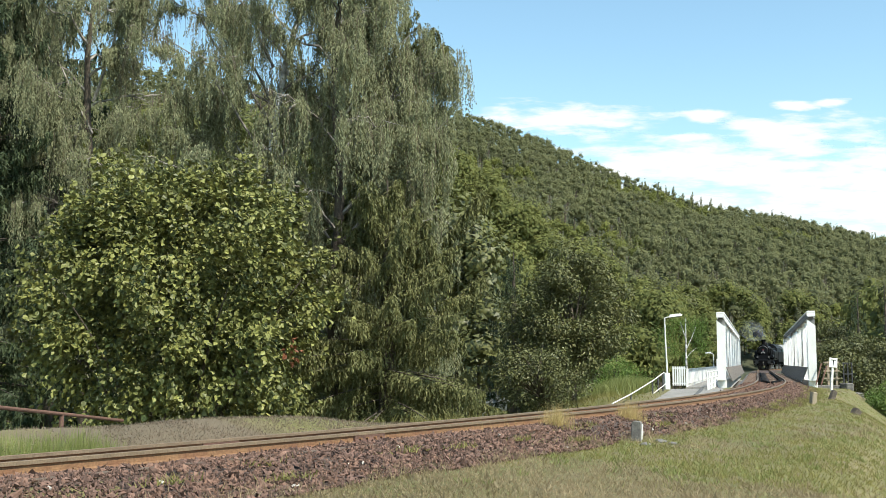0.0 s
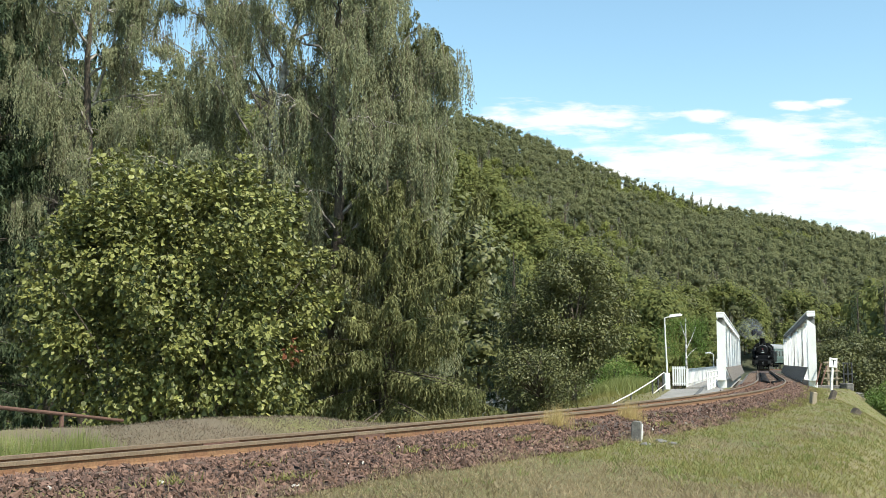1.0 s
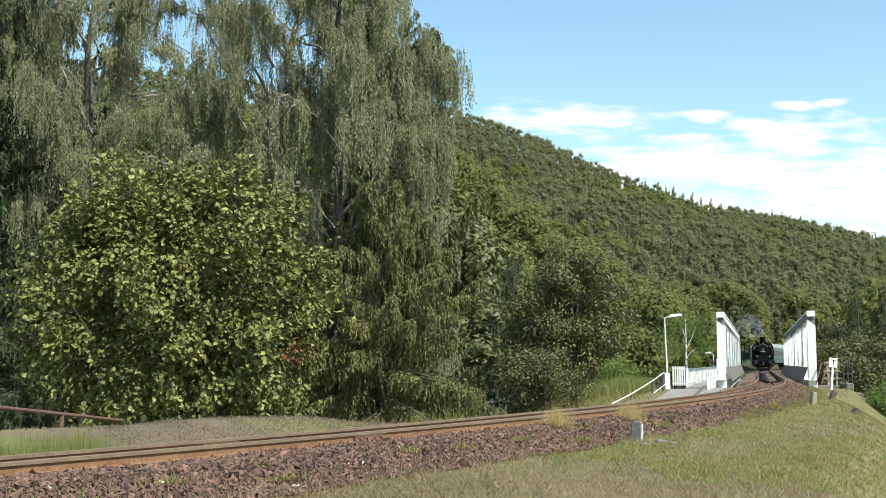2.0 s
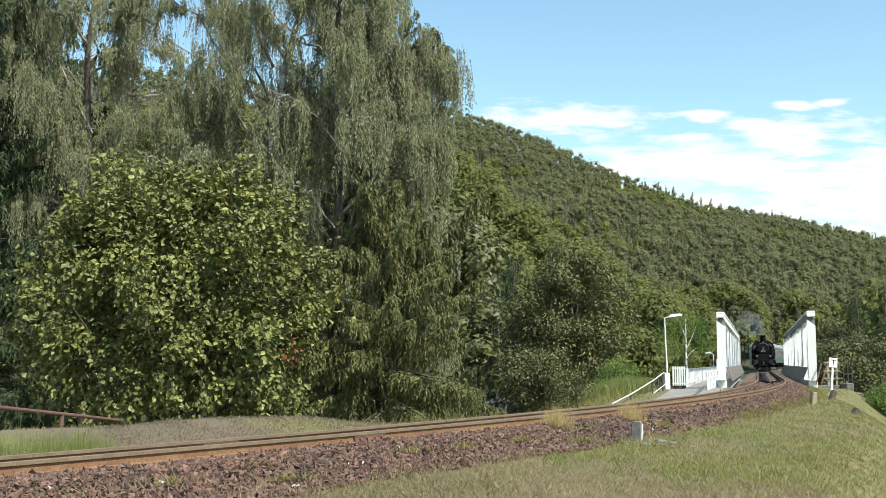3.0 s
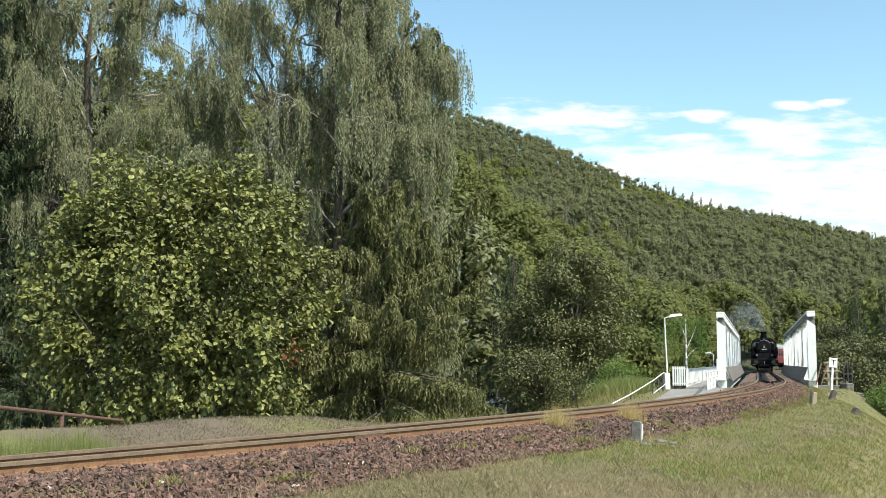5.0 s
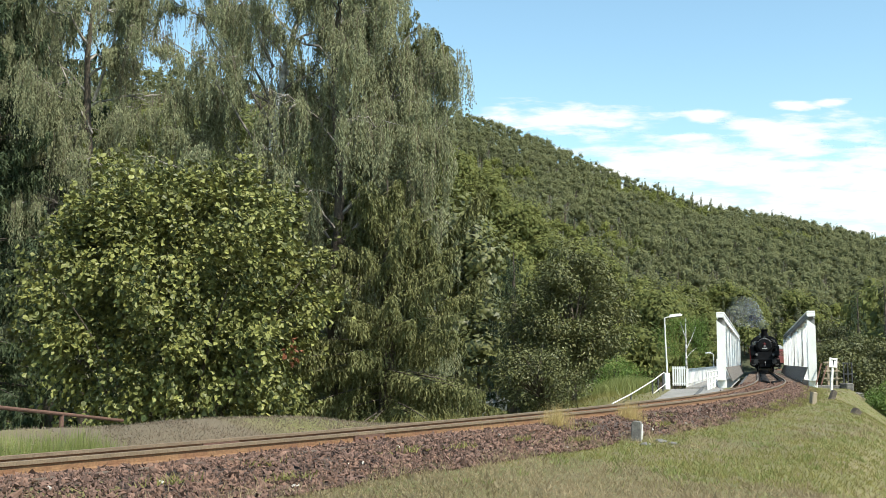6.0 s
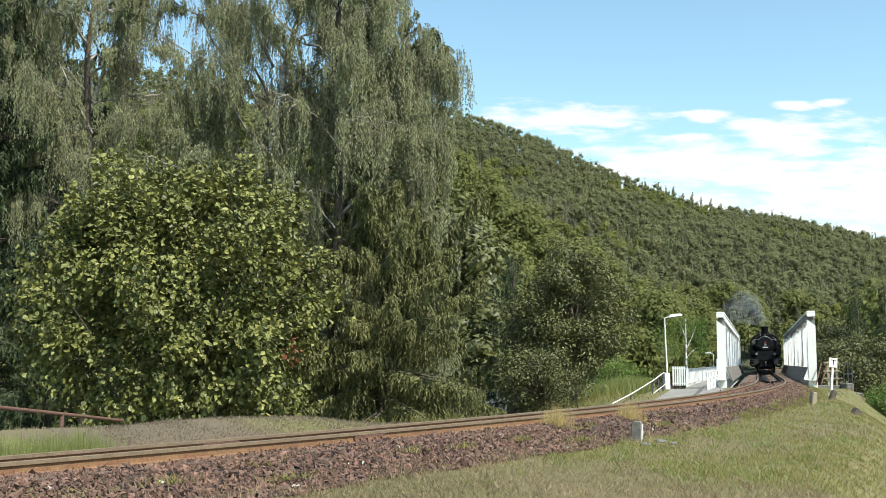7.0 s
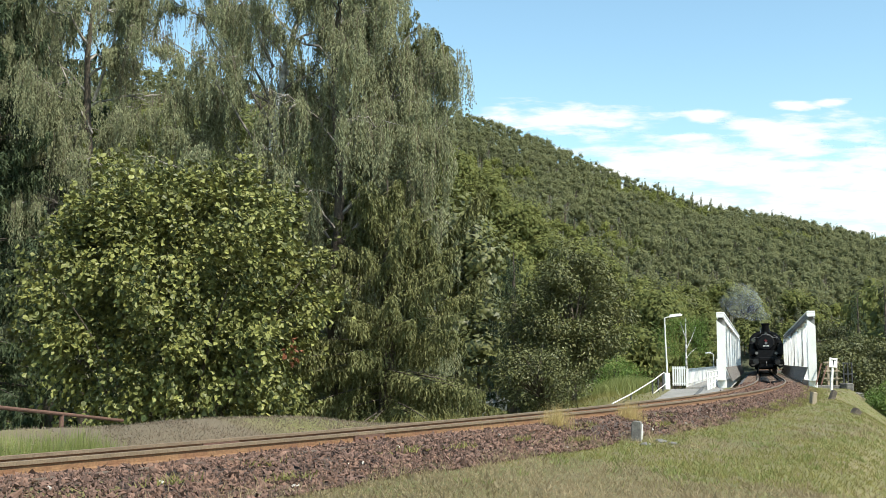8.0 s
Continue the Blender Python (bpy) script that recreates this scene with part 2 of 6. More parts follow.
def track_line():
    """Stations every STEP metres from far beyond the bridge towards the viewer; s = 0 at (35.74, 120)."""
    n = int(175 / STEP)
    s = np.arange(n) * STEP
    k = np.clip((s - S_EASE) / EASE, 0, 1) / RADIUS
    th = HEAD + np.cumsum(k) * STEP
    x, y = 35.744 - np.cumsum(np.sin(th)) * STEP, 120 - np.cumsum(np.cos(th)) * STEP
    c = CANT * np.clip((s - S_EASE) / EASE, 0, 1)
    nb = int(200 / STEP)
    sb = np.arange(1, nb) * STEP
    kb = np.clip((sb - 33) / 5, 0, 1) / 105.0
    thb = HEAD + np.cumsum(kb) * STEP
    xb, yb = 35.744 + np.cumsum(np.sin(thb)) * STEP, 120 + np.cumsum(np.cos(thb)) * STEP
    return (np.concatenate([-sb[::-1], s]), np.concatenate([xb[::-1], x]), np.concatenate([yb[::-1], y]),
            np.concatenate([thb[::-1], th]), np.concatenate([0 * sb, c]))


TS, TX, TY, TH, TC = track_line()


def on_track(s, d=0.0, z=0.0):
    """A point d metres to the outer side of the line and z above the plane of the rail heads."""
    x, y, th, c = (float(np.interp(s, TS, a)) for a in (TX, TY, TH, TC))
    return Vector((x + math.cos(th) * d, y - math.sin(th) * d, z + c * d / 1.505))


def off_track(x, y):
    """Station and signed distance from the line for arrays of places."""
    x, y = np.asarray(x, float), np.asarray(y, float)
    sh = x.shape
    x, y = x.ravel(), y.ravel()
    ss, dd = np.empty_like(x), np.empty_like(x)
    lx, ly, ls, lt = TX[::4], TY[::4], TS[::4], TH[::4]
    for a in range(0, len(x), 4000):
        q = slice(a, a + 4000)
        d2 = (x[q, None] - lx) ** 2 + (y[q, None] - ly) ** 2
        i = d2.argmin(1)
        ss[q] = ls[i]
        side = (x[q] - lx[i]) * np.cos(lt[i]) - (y[q] - ly[i]) * np.sin(lt[i])
        dd[q] = np.where(np.abs(side) > 1e-6, np.sign(side), 1) * np.sqrt(d2[np.arange(len(i)), i])
    return ss.reshape(sh), dd.reshape(sh)


def smooth(a, b, x):
    t = np.clip((x - a) / (b - a), 0, 1)
    return t * t * (3 - 2 * t)


RIDGE_X = [-900, -300, -150, 0, 48, 86, 128, 168, 215, 330, 600, 1200]
RIDGE_Z = [150, 147, 135, 116, 100, 82, 67, 60.5, 50.5, 38, 33, 29]


def height(x, y):
    """The lie of the land: embankment, verge, valley under the bridge, wooded hill."""
    x, y = np.asarray(x, float), np.asarray(y, float)
    s, d = off_track(x, y)
    near = y < 66
    cant = np.interp(s, TS, TC)
    # right side: shoulder, gentle turf, then the bank falls away
    crest = np.clip(2.0 + (50 - y) * 0.10, 2.0, 6.2)
    crest = crest + np.clip((y - 50) * 0.16, 0, 2.2) + np.clip((14 - y) * 0.8, 0, 16)
    r = np.interp(d, [0, 1.35, 2.15], [-0.19, -0.17, -0.47]) + cant * np.clip(d, -1.5, 1.5) / 1.505
    r = r - 0.055 * np.clip(d - 2.15, 0, None)
    over = np.clip(d - crest, 0, None)
    right = r - np.where(over < 1.0, 0.33 * over ** 2, 0.33 + 0.66 * (over - 1.0))
    # left side: a low mound beside the line, then down towards the gardens
    e = -d
    mound = 0.47 * np.exp(-((e - 4.4) / 1.3) ** 2) * smooth(27, 20, y)
    width = np.clip(4.9 - np.clip(y - 16, 0, None) * 0.16, 2.3, 4.9)
    path = smooth(40, 50, y) * smooth(70, 66, y)
    width = np.maximum(width, 6.8 * path)
    l = np.interp(e, [0, 1.3, 2.0], [-0.21, -0.2, -0.42]) - cant * np.clip(e, 0, 1.5) / 1.505 + mound - 0.12 * path * smooth(2, 3.5, e)
    over = np.clip(e - width, 0, None)
    left = l - np.where(over < 2, 0.10 * over ** 2, 0.4 + 0.35 * (over - 2))
    left = np.maximum(left, -2.6 - 0.03 * np.clip(e - 12, 0, 60))
    bank = np.where(d >= 0, right, left)
    # valley under the bridge
    floor = -9.0 + 0.0 * x
    gap = smooth(63.5, 69, y) * smooth(127, 119, y)
    z = np.maximum(bank, floor)
    z = z * (1 - gap) + floor * gap
    # wooded spur and main hill
    spur = np.clip(24 - 0.80 * (x + 4), -9, 27) * smooth(95, 160, y) - 9 * (1 - smooth(95, 160, y))
    top = np.interp(x * 520 / np.clip(y, 150, None), RIDGE_X, RIDGE_Z)
    hill = -9 + (top + 9) * np.clip((y - 175) / 345, 0, 1) ** 0.9
    hill = np.where(y > 520, top - (y - 520) * 0.12, hill)
    hill = np.maximum(hill, -9)
    far = smooth(110, 150, y)
    away = smooth(5, 14, np.abs(d))
    land = np.maximum(np.where(x < 60, spur, -9), hill)
    zz = np.where(y > 110, np.maximum(land, floor), floor)
    z = np.where(y > 110, (z * (1 - away) + zz * away) * far + z * (1 - far), z)
    z = z - 0.06 * smooth(2.25, 1.9, np.abs(d))
    bumps = 0.03 * np.sin(1.7 * x + 0.6 * y) * np.sin(1.1 * y - 0.7 * x)
    return z + bumps * smooth(2.3, 3.5, np.abs(d))


def build_ground():
    def axis(spans):
        return np.unique(np.concatenate([np.arange(a, b, st) for a, b, st in spans]))
    xs = axis([(-1500, -200, 60), (-200, -40, 10), (-40, -16, 1.5), (-16, 28, 0.45), (28, 60, 1.5), (60, 300, 8), (300, 1801, 60)])
    ys = axis([(-300, -20, 20), (-20, 4, 2), (4, 40, 0.4), (40, 72, 0.6), (72, 170, 3), (170, 600, 10), (600, 3001, 120)])
    X, Y = np.meshgrid(xs, ys)
    Z = height(X, Y)
    Z = np.where(Y < 4, np.minimum(Z, -0.55), Z)
    v = np.stack([X, Y, Z], -1).reshape(-1, 3)
    w, h = len(xs), len(ys)
    i = (np.arange(h - 1)[:, None] * w + np.arange(w - 1)).ravel()
    ob = new("ground", np_mesh("ground", v, np.stack([i, i + 1, i + w + 1, i + w], 1), M_TURF, True))
    tagged(ob, "dry patchy grass embankment and wooded valley land", "ground", kind="structure")


build_ground()


def height_at(x, y):
    return float(height(np.array([x]), np.array([y]))[0])


# ---- leaves ----
def unit(v):
    return v / np.maximum(np.linalg.norm(v, axis=-1, keepdims=True), 1e-9)


def leaves(name, P, along, length, width, mat, normal=None, droop=0.0, flat=0.0, tri=False, rounded=False):
    """One mesh of many pointed leaves, each folded a little along its midrib."""
    n = len(P)
    along = unit(along)
    if normal is not None:
        along = unit(along - normal * (along * normal).sum(1, keepdims=True) * flat)
    if normal is None:
        normal = unit(rng.normal(size=(n, 3)))
    side = unit(np.cross(along, normal) + 1e-6)
    up = np.cross(side, along)
    L = (length * rng.uniform(0.7, 1.25, n))[:, None] if np.isscalar(length) else length[:, None]
    W = (width * rng.uniform(0.75, 1.2, n))[:, None]
    mid = P + along * L * 0.45
    v = np.stack([P, mid + side * W / 2 + up * W * 0.18, P + along * L - up * L * droop, mid - side * W / 2 + up * W * 0.18], 1)
    if rounded:
        rim = [P, P + along * L * 0.28 + side * W * 0.46 + up * W * 0.15, P + along * L * 0.68 + side * W * 0.42 + up * W * 0.14, P + along * L,
               P + along * L * 0.68 - side * W * 0.42 + up * W * 0.14, P + along * L * 0.28 - side * W * 0.46 + up * W * 0.15]
        rim = [p + up * W * rng.normal(0, 0.13, (n, 1)) + side * W * rng.normal(0, 0.06, (n, 1)) for p in rim]
        q = np.arange(n)[:, None] * 6
        f = np.concatenate([q + [0, 1, 2], q + [0, 2, 3], q + [0, 3, 4], q + [0, 4, 5]])
        return np_mesh(name, np.stack(rim, 1).reshape(-1, 3), f, mat)
    if tri:
        if droop:
            v[:, 1] = v[:, 0] + (v[:, 1] - v[:, 3]) * 0.5
            v[:, 3] = v[:, 0] * 2 - v[:, 1]
        return np_mesh(name, v[:, 1:].reshape(-1, 3), np.arange(n * 3).reshape(n, 3), mat)
    f = np.arange(n * 4).reshape(n, 4)
    f = np.concatenate([f[:, [0, 1, 2]], f[:, [0, 2, 3]]])
    return np_mesh(name, v.reshape(-1, 3), f, mat)


# ---- trees ----
def tree_thing(name, label, category, x, y, z=None, group=""):
    return thing(name, label, category, Matrix.Translation((x, y, height_at(x, y) if z is None else z)), group)


def own_rng(x, y):
    """Random numbers that belong to one tree."""
    return np.random.default_rng(int(abs(x) * 100 + abs(y) * 1000))


def limb_tubes(lines, seg=6):
    bm = bmesh.new()
    for pts, radii in lines:
        tube(bm, pts, radii, seg)
    bmesh.ops.recalc_face_normals(bm, faces=bm.faces)
    return bm


def curve_pts(a, d, length, bend, n=6):
    """Points of a branch from a, along d, bending by the vector bend."""
    a, d, bend = Vector(a), Vector(d).normalized(), Vector(bend)
    return [a + d * (length * i / n) + bend * (length * (i / n) ** 2) for i in range(n + 1)]


def round_bush(x, y, width, tall, count, leaf, mat, name="hazel_bush", label="", lean=0.0):
    """Many stems from the ground; leafy sprays in an uneven dome, with dark hollows between them."""
    rng = own_rng(x, y)
    ob = tree_thing(name, label, "bush", x, y)
    stems = []
    for k in range(14):
        a = rng.uniform(0, 2 * math.pi)
        d = Vector((math.cos(a) * 0.3, math.sin(a) * 0.45, 1))
        stems.append((curve_pts((0.3 * math.cos(a), 0.3 * math.sin(a), -0.2), d, tall * rng.uniform(0.55, 0.85), (math.cos(a) * .18, math.sin(a) * .18, -0.1)), [0.06, 0.055, 0.05, 0.04, 0.03, 0.02, 0.01]))
    part("stem", limb_tubes(stems), M_BARK, ob)
    half = np.array([width / 2, width / 2, tall * 0.47])
    mid = np.array([0, 0, tall * 0.50])

    def dome(n, lo, hi):
        u = unit(rng.normal(size=(n, 3)))
        r = rng.uniform(lo, hi, n)
        r = r * (1 + 0.07 * np.sin(u[:, 0] * 7 + 1) * np.sin(u[:, 2] * 6) + 0.05 * np.sin(u[:, 1] * 11 + u[:, 0] * 5))
        r = r * (np.hypot(u[:, 0], u[:, 1]) ** 2.15 + np.abs(u[:, 2]) ** 2.15) ** (-1 / 2.15)
        return u, mid + u * r[:, None] * half
    # sprays: each a short upright fan of shoots
    n = 760
    u, c = dome(n, 0.72, 1.0)
    hollow = dome(80, 0.85, 1.0)[1]
    far_off = np.linalg.norm(c[:, None] - hollow[None], axis=2).min(1)
    keep = far_off > rng.uniform(0.38, 0.72, n)
    u, c, n = u[keep], c[keep], int(keep.sum())
    size = rng.uniform(0.2, 0.5, n)
    grow = unit(u * 0.55 + np.array([0, 0, 0.75]) + rng.normal(0, 0.25, (n, 3)))
    k = rng.choice(n, count, p=size ** 2 / (size ** 2).sum())
    q = rng.normal(0, 1, (count, 3)) * 0.36
    P = c[k] + (q + grow[k] * rng.uniform(-0.9, 1.1, (count, 1))) * size[k][:, None]
    # a few shoots stand clear of the dome
    m, per = 60, 16
    u2, c2 = dome(m, 0.98, 1.05)
    g2 = unit(u2 * 0.6 + np.array([0, 0, 0.9]) + rng.normal(0, 0.2, (m, 3)))
    Q = (c2[:, None] + g2[:, None] * (np.linspace(-0.2, 0.5, per)[None, :, None]) + rng.normal(0, 0.05, (m, per, 3))).reshape(-1, 3)
    # sparse leaves inside
    inner = dome(count // 4, 0.4, 0.72)[1]
    P = np.concatenate([P, Q, inner])
    P = P[(P[:, 2] > 0.05) & (rng.uniform(size=len(P)) < 0.12 + 0.88 * smooth(1.2, 3.3, P[:, 2]))]
    P = P[~((P[:, 0] < -1.2) & (P[:, 2] < 3.7 - 0.25 * (P[:, 0] + 3.4)) & (rng.uniform(size=len(P)) < 0.65))]
    out = unit((P - mid) / half)
    along = out * 0.55 + rng.normal(0, 0.5, P.shape) + np.array([0, 0, -0.5])
    nrm = unit(out * 0.45 + np.array([0, 0, 0.4]) + rng.normal(0, 0.7, P.shape))
    part("crown", leaves("crown", P, along, leaf, leaf * 0.78, mat, nrm, flat=0.85, rounded=True), mat, ob)
    return ob


def dead_leaves(bush, x, y, z):
    """A handful of withered leaves caught on one shoot."""
    P = np.array([x, y, z]) + rng.normal(0, 1, (24, 3)) * np.array([0.08, 0.06, 0.12])
    part("withered_leaves", leaves("withered_leaves", P, rng.normal(0, 0.5, P.shape) + np.array([0, 0, -0.6]), 0.13, 0.08, L_WITHER), L_WITHER, bush, "withered orange leaves")


def weeping_birch(x, y, tall, spread, lean, count, tresses, low, name="weeping_birch", label="", limbs=16, window=None, bark=None, extra=(), gaps=(), curtain=1.0):
    """White leaning trunk, rising limbs, and tresses of long hanging twigs with small leaves."""
    rng = own_rng(x, y)
    ob = tree_thing(name, label, "tree", x, y)
    z0 = ob.matrix_world.translation.z
    top = Vector((lean[0], lean[1], tall))
    n = 9
    tr = [Vector((top.x * (i / n) ** 1.3, top.y * (i / n) ** 1.3, tall * i / n)) + Vector((0.12 * math.sin(i * 1.7), 0.1 * math.cos(i * 2.1), 0)) for i in range(n + 1)]
    tr[0].z -= 0.4
    part("trunk", limb_tubes([(tr, [0.24 - 0.022 * i for i in range(n + 1)])], 10), bark or M_BIRCH, ob, smooth=True)
    lines, tips = [], []

    def crooked(pts, f):
        return [p + Vector(rng.normal(0, f * min(j, 3) / 3, 3)) for j, p in enumerate(pts)]
    for k in range(limbs):
        h = tall * (0.2 + 0.76 * (k + 0.5) / limbs)
        i = h / tall * n
        a = tr[int(i)].lerp(tr[min(int(i) + 1, n)], i - int(i))
        ang = k * 2.4 + rng.uniform(-0.4, 0.4)
        ln = spread * (1.05 - 0.5 * (h / tall) ** 2) * rng.uniform(0.75, 1.1)
        pts = crooked(curve_pts(a, (math.cos(ang), math.sin(ang), rng.uniform(0.55, 1.1)), ln, (math.cos(ang) * 0.12, math.sin(ang) * 0.12, -0.32), 8), 0.09)
        part("limb", limb_tubes([(pts, [max(0.05 - 0.0058 * j, 0.006) for j in range(9)])], 5), M_LIMB, ob)
        tips += [(p, 0.3 + j / 8) for j, p in enumerate(pts) if j >= 2]
        for q in range(4):
            b = pts[rng.integers(2, 7)]
            a2 = ang + rng.uniform(-1.3, 1.3)
            p2 = crooked(curve_pts(b, (math.cos(a2), math.sin(a2), 0.5), ln * 0.45, (0, 0, -0.45), 6), 0.06)
            lines.append((p2, [max(0.02 - 0.003 * j, 0.004) for j in range(7)]))
            tips += [(p, 1.0) for p in p2[1:]]
    for a, b, c in extra:
        pts = [Vector(a).lerp(Vector(b), k / 4) for k in range(4)] + [Vector(b).lerp(Vector(c), k / 4) for k in range(5)]
        pts = [p - Vector((x, y, z0)) for p in crooked(pts, 0.05)]
        part("limb", limb_tubes([(pts, [max(0.05 - 0.0058 * j, 0.006) for j in range(9)])], 5), M_LIMB, ob)
        tips += [(p, 2.0) for p in pts[3:] for _ in range(3)]
    tagged(part("branch", limb_tubes(lines, 5), M_LIMB, ob), kind="stuff")
    tp, wt = np.array([t[0] for t in tips]), np.array([t[1] for t in tips])
    wt = wt * rng.uniform(0.3, 1, len(wt))
    # tresses, each a bundle of strands
    i = rng.choice(len(tp), tresses, p=wt / wt.sum())
    T = tp[i] + rng.normal(0, 0.16, (tresses, 3))
    long = rng.uniform(0.5, 2.3, tresses) * curtain
    lean2 = rng.normal(0, 0.10, (tresses, 2))
    per_t = 10
    strands = tresses * per_t
    S = np.repeat(T, per_t, 0) + rng.normal(0, 0.085, (strands, 3))
    ln = np.repeat(long, per_t) * rng.uniform(0.45, 1.08, strands)
    ln = np.minimum(ln, np.maximum(S[:, 2] - low, 0.3))
    drift = np.repeat(lean2, per_t, 0) + rng.normal(0, 0.05, (strands, 2))
    per = count // strands
    t = (np.arange(per) + 0.5) / per
    P = S[:, None, :] + np.concatenate([drift[:, None, :] * (t[None, :, None] ** 1.5) * ln[:, None, None], -(ln[:, None] * t)[..., None]], -1)
    P = P.reshape(-1, 3) + rng.normal(0, 0.022, (strands * per, 3))
    # the trunk shows through a thin place in the crown
    if window:
        at = top.x * np.clip(P[:, 2] / tall, 0, 1) ** 1.3
        # and the sun reaches it from one side
        dx, dy = P[:, 0] - at, P[:, 1]
        lane = (np.abs(dx * 0.74 + dy * 0.67) < 0.4) & (dx * 0.67 - dy * 0.74 > -0.2) & (P[:, 2] > window[0]) & (P[:, 2] < window[1] + 1.2 * np.abs(dx * 0.67 - dy * 0.74))
        P = P[~(lane & (rng.uniform(size=len(P)) < 0.85))]
        at = top.x * np.clip(P[:, 2] / tall, 0, 1) ** 1.3
        P = P[~((np.abs(P[:, 0] - at) < 0.5) & (P[:, 1] < 0.3) & (P[:, 2] > window[0]) & (P[:, 2] < window[1]) & (rng.uniform(size=len(P)) < 0.93))]
    for gx, gz, gw, gh in gaps:
        e = ((P[:, 0] + x - gx) / gw) ** 2 + ((P[:, 2] + z0 - gz) / gh) ** 2
        P = P[rng.uniform(size=len(P)) < smooth(0.7, 2.2, e)]
    along = rng.normal(0, 0.28, P.shape) + np.array([0, 0, -0.9])
    part("crown", leaves("crown", P, along, 0.088, 0.036, L_BIRCH, droop=0.02, tri=True), L_BIRCH, ob)
    # the hanging twigs themselves
    q = S[::4]
    w = 0.005
    v = np.stack([q + [w, 0, 0], q - [w, 0, 0], q + np.concatenate([drift[::4] * ln[::4, None], -ln[::4, None]], 1)], 1)
    part("twig", np_mesh("twig", v.reshape(-1, 3), np.arange(len(q) * 3).reshape(-1, 3), M_TWIG), M_TWIG, ob)
    return ob


def spruce(x, y, tall, spread, mat, count, name="spruce", label="", first=0.3, sag=0.35, gap=0.42, strong=(), hang=0.55, needle=0.13):
    """A straight trunk with whorls of sagging boughs; curtains of branchlets hang from each bough."""
    rng = own_rng(x, y)
    ob = tree_thing(name, label, "tree", x, y)
    part("trunk", limb_tubes([([(0, 0, -0.4), (0.05, 0, tall * 0.4), (0, 0.05, tall * 0.75), (0, 0, tall)], [0.28, 0.2, 0.1, 0.015])], 9), M_BARK, ob)
    lines, A, B, G = [], [], [], []
    h = first
    while h < tall - 0.3:
        f = 1 - h / tall
        for k in range(6):
            ang = rng.uniform(0, 2 * math.pi)
            ln = spread * (0.08 + 0.92 * f ** 0.75) * rng.uniform(0.62, 1.15)
            rise = 0.55 - 0.85 * f
            pts = curve_pts((0, 0, h + rng.uniform(-0.2, 0.2)), (math.cos(ang), math.sin(ang), rise), ln, (0, 0, 0.28 - sag * f), 6)
            lines.append((pts, [max(0.024 * f + 0.008 - 0.004 * j, 0.004) for j in range(7)]))
            for j in range(1, 7):
                A.append(pts[j - 1]), B.append(pts[j]), G.append((j / 6, ln))
        h += gap + 0.1 * f
    for a, b, c in strong:
        pts = [Vector(a).lerp(Vector(b), k / 3) for k in range(3)] + [Vector(b).lerp(Vector(c), k / 3) for k in range(4)]
        lines.append((pts, [0.06, 0.055, 0.05, 0.04, 0.03, 0.02, 0.01]))
        for j in range(1, 7):
            for q in range(7):
                A.append(pts[j - 1]), B.append(pts[j]), G.append((0.35, 4.0))
    part("bough", limb_tubes(lines, 4), M_BARK, ob)
    A, B, G = np.array(A), np.array(B), np.array(G)
    per = 12
    n = count // per
    i = rng.choice(len(A), n, p=G[:, 1] * (0.4 + G[:, 0]) / (G[:, 1] * (0.4 + G[:, 0])).sum())
    t = rng.uniform(0, 1, (n, 1))
    ax = unit(B[i] - A[i])
    side = unit(np.cross(ax, [0, 0, 1.0])) * np.where(rng.uniform(size=(n, 1)) < 0.5, 1, -1)
    reach = rng.uniform(0.05, 0.5, (n, 1)) * (1.2 - G[i, :1])
    root = A[i] + (B[i] - A[i]) * t
    # a branchlet leaves the bough sideways and bends down
    ln = hang * rng.uniform(0.3, 1.15, (n, 1)) * (1.15 - 0.75 * G[i, :1]) + 0.08
    u = ((np.arange(per) + 0.5) / per)[None, :, None]
    path = root[:, None] + (side * reach + ax * reach * 0.5)[:, None] * np.sqrt(u) + np.array([0, 0, -1.0]) * (ln[:, None] * u ** 1.4)
    way = (side * reach + ax * reach * 0.4)[:, None] * (1 - u) * 1.2 + np.array([0, 0, -1.0]) * ln[:, None] * (0.3 + u)
    P = (path + rng.normal(0, 0.012, path.shape)).reshape(-1, 3)
    along = unit(way.reshape(-1, 3)) + rng.normal(0, 0.38, P.shape)
    part("crown", leaves("crown", P, along, needle, needle * 0.32, mat, droop=0.05, tri=True), mat, ob)
    return ob


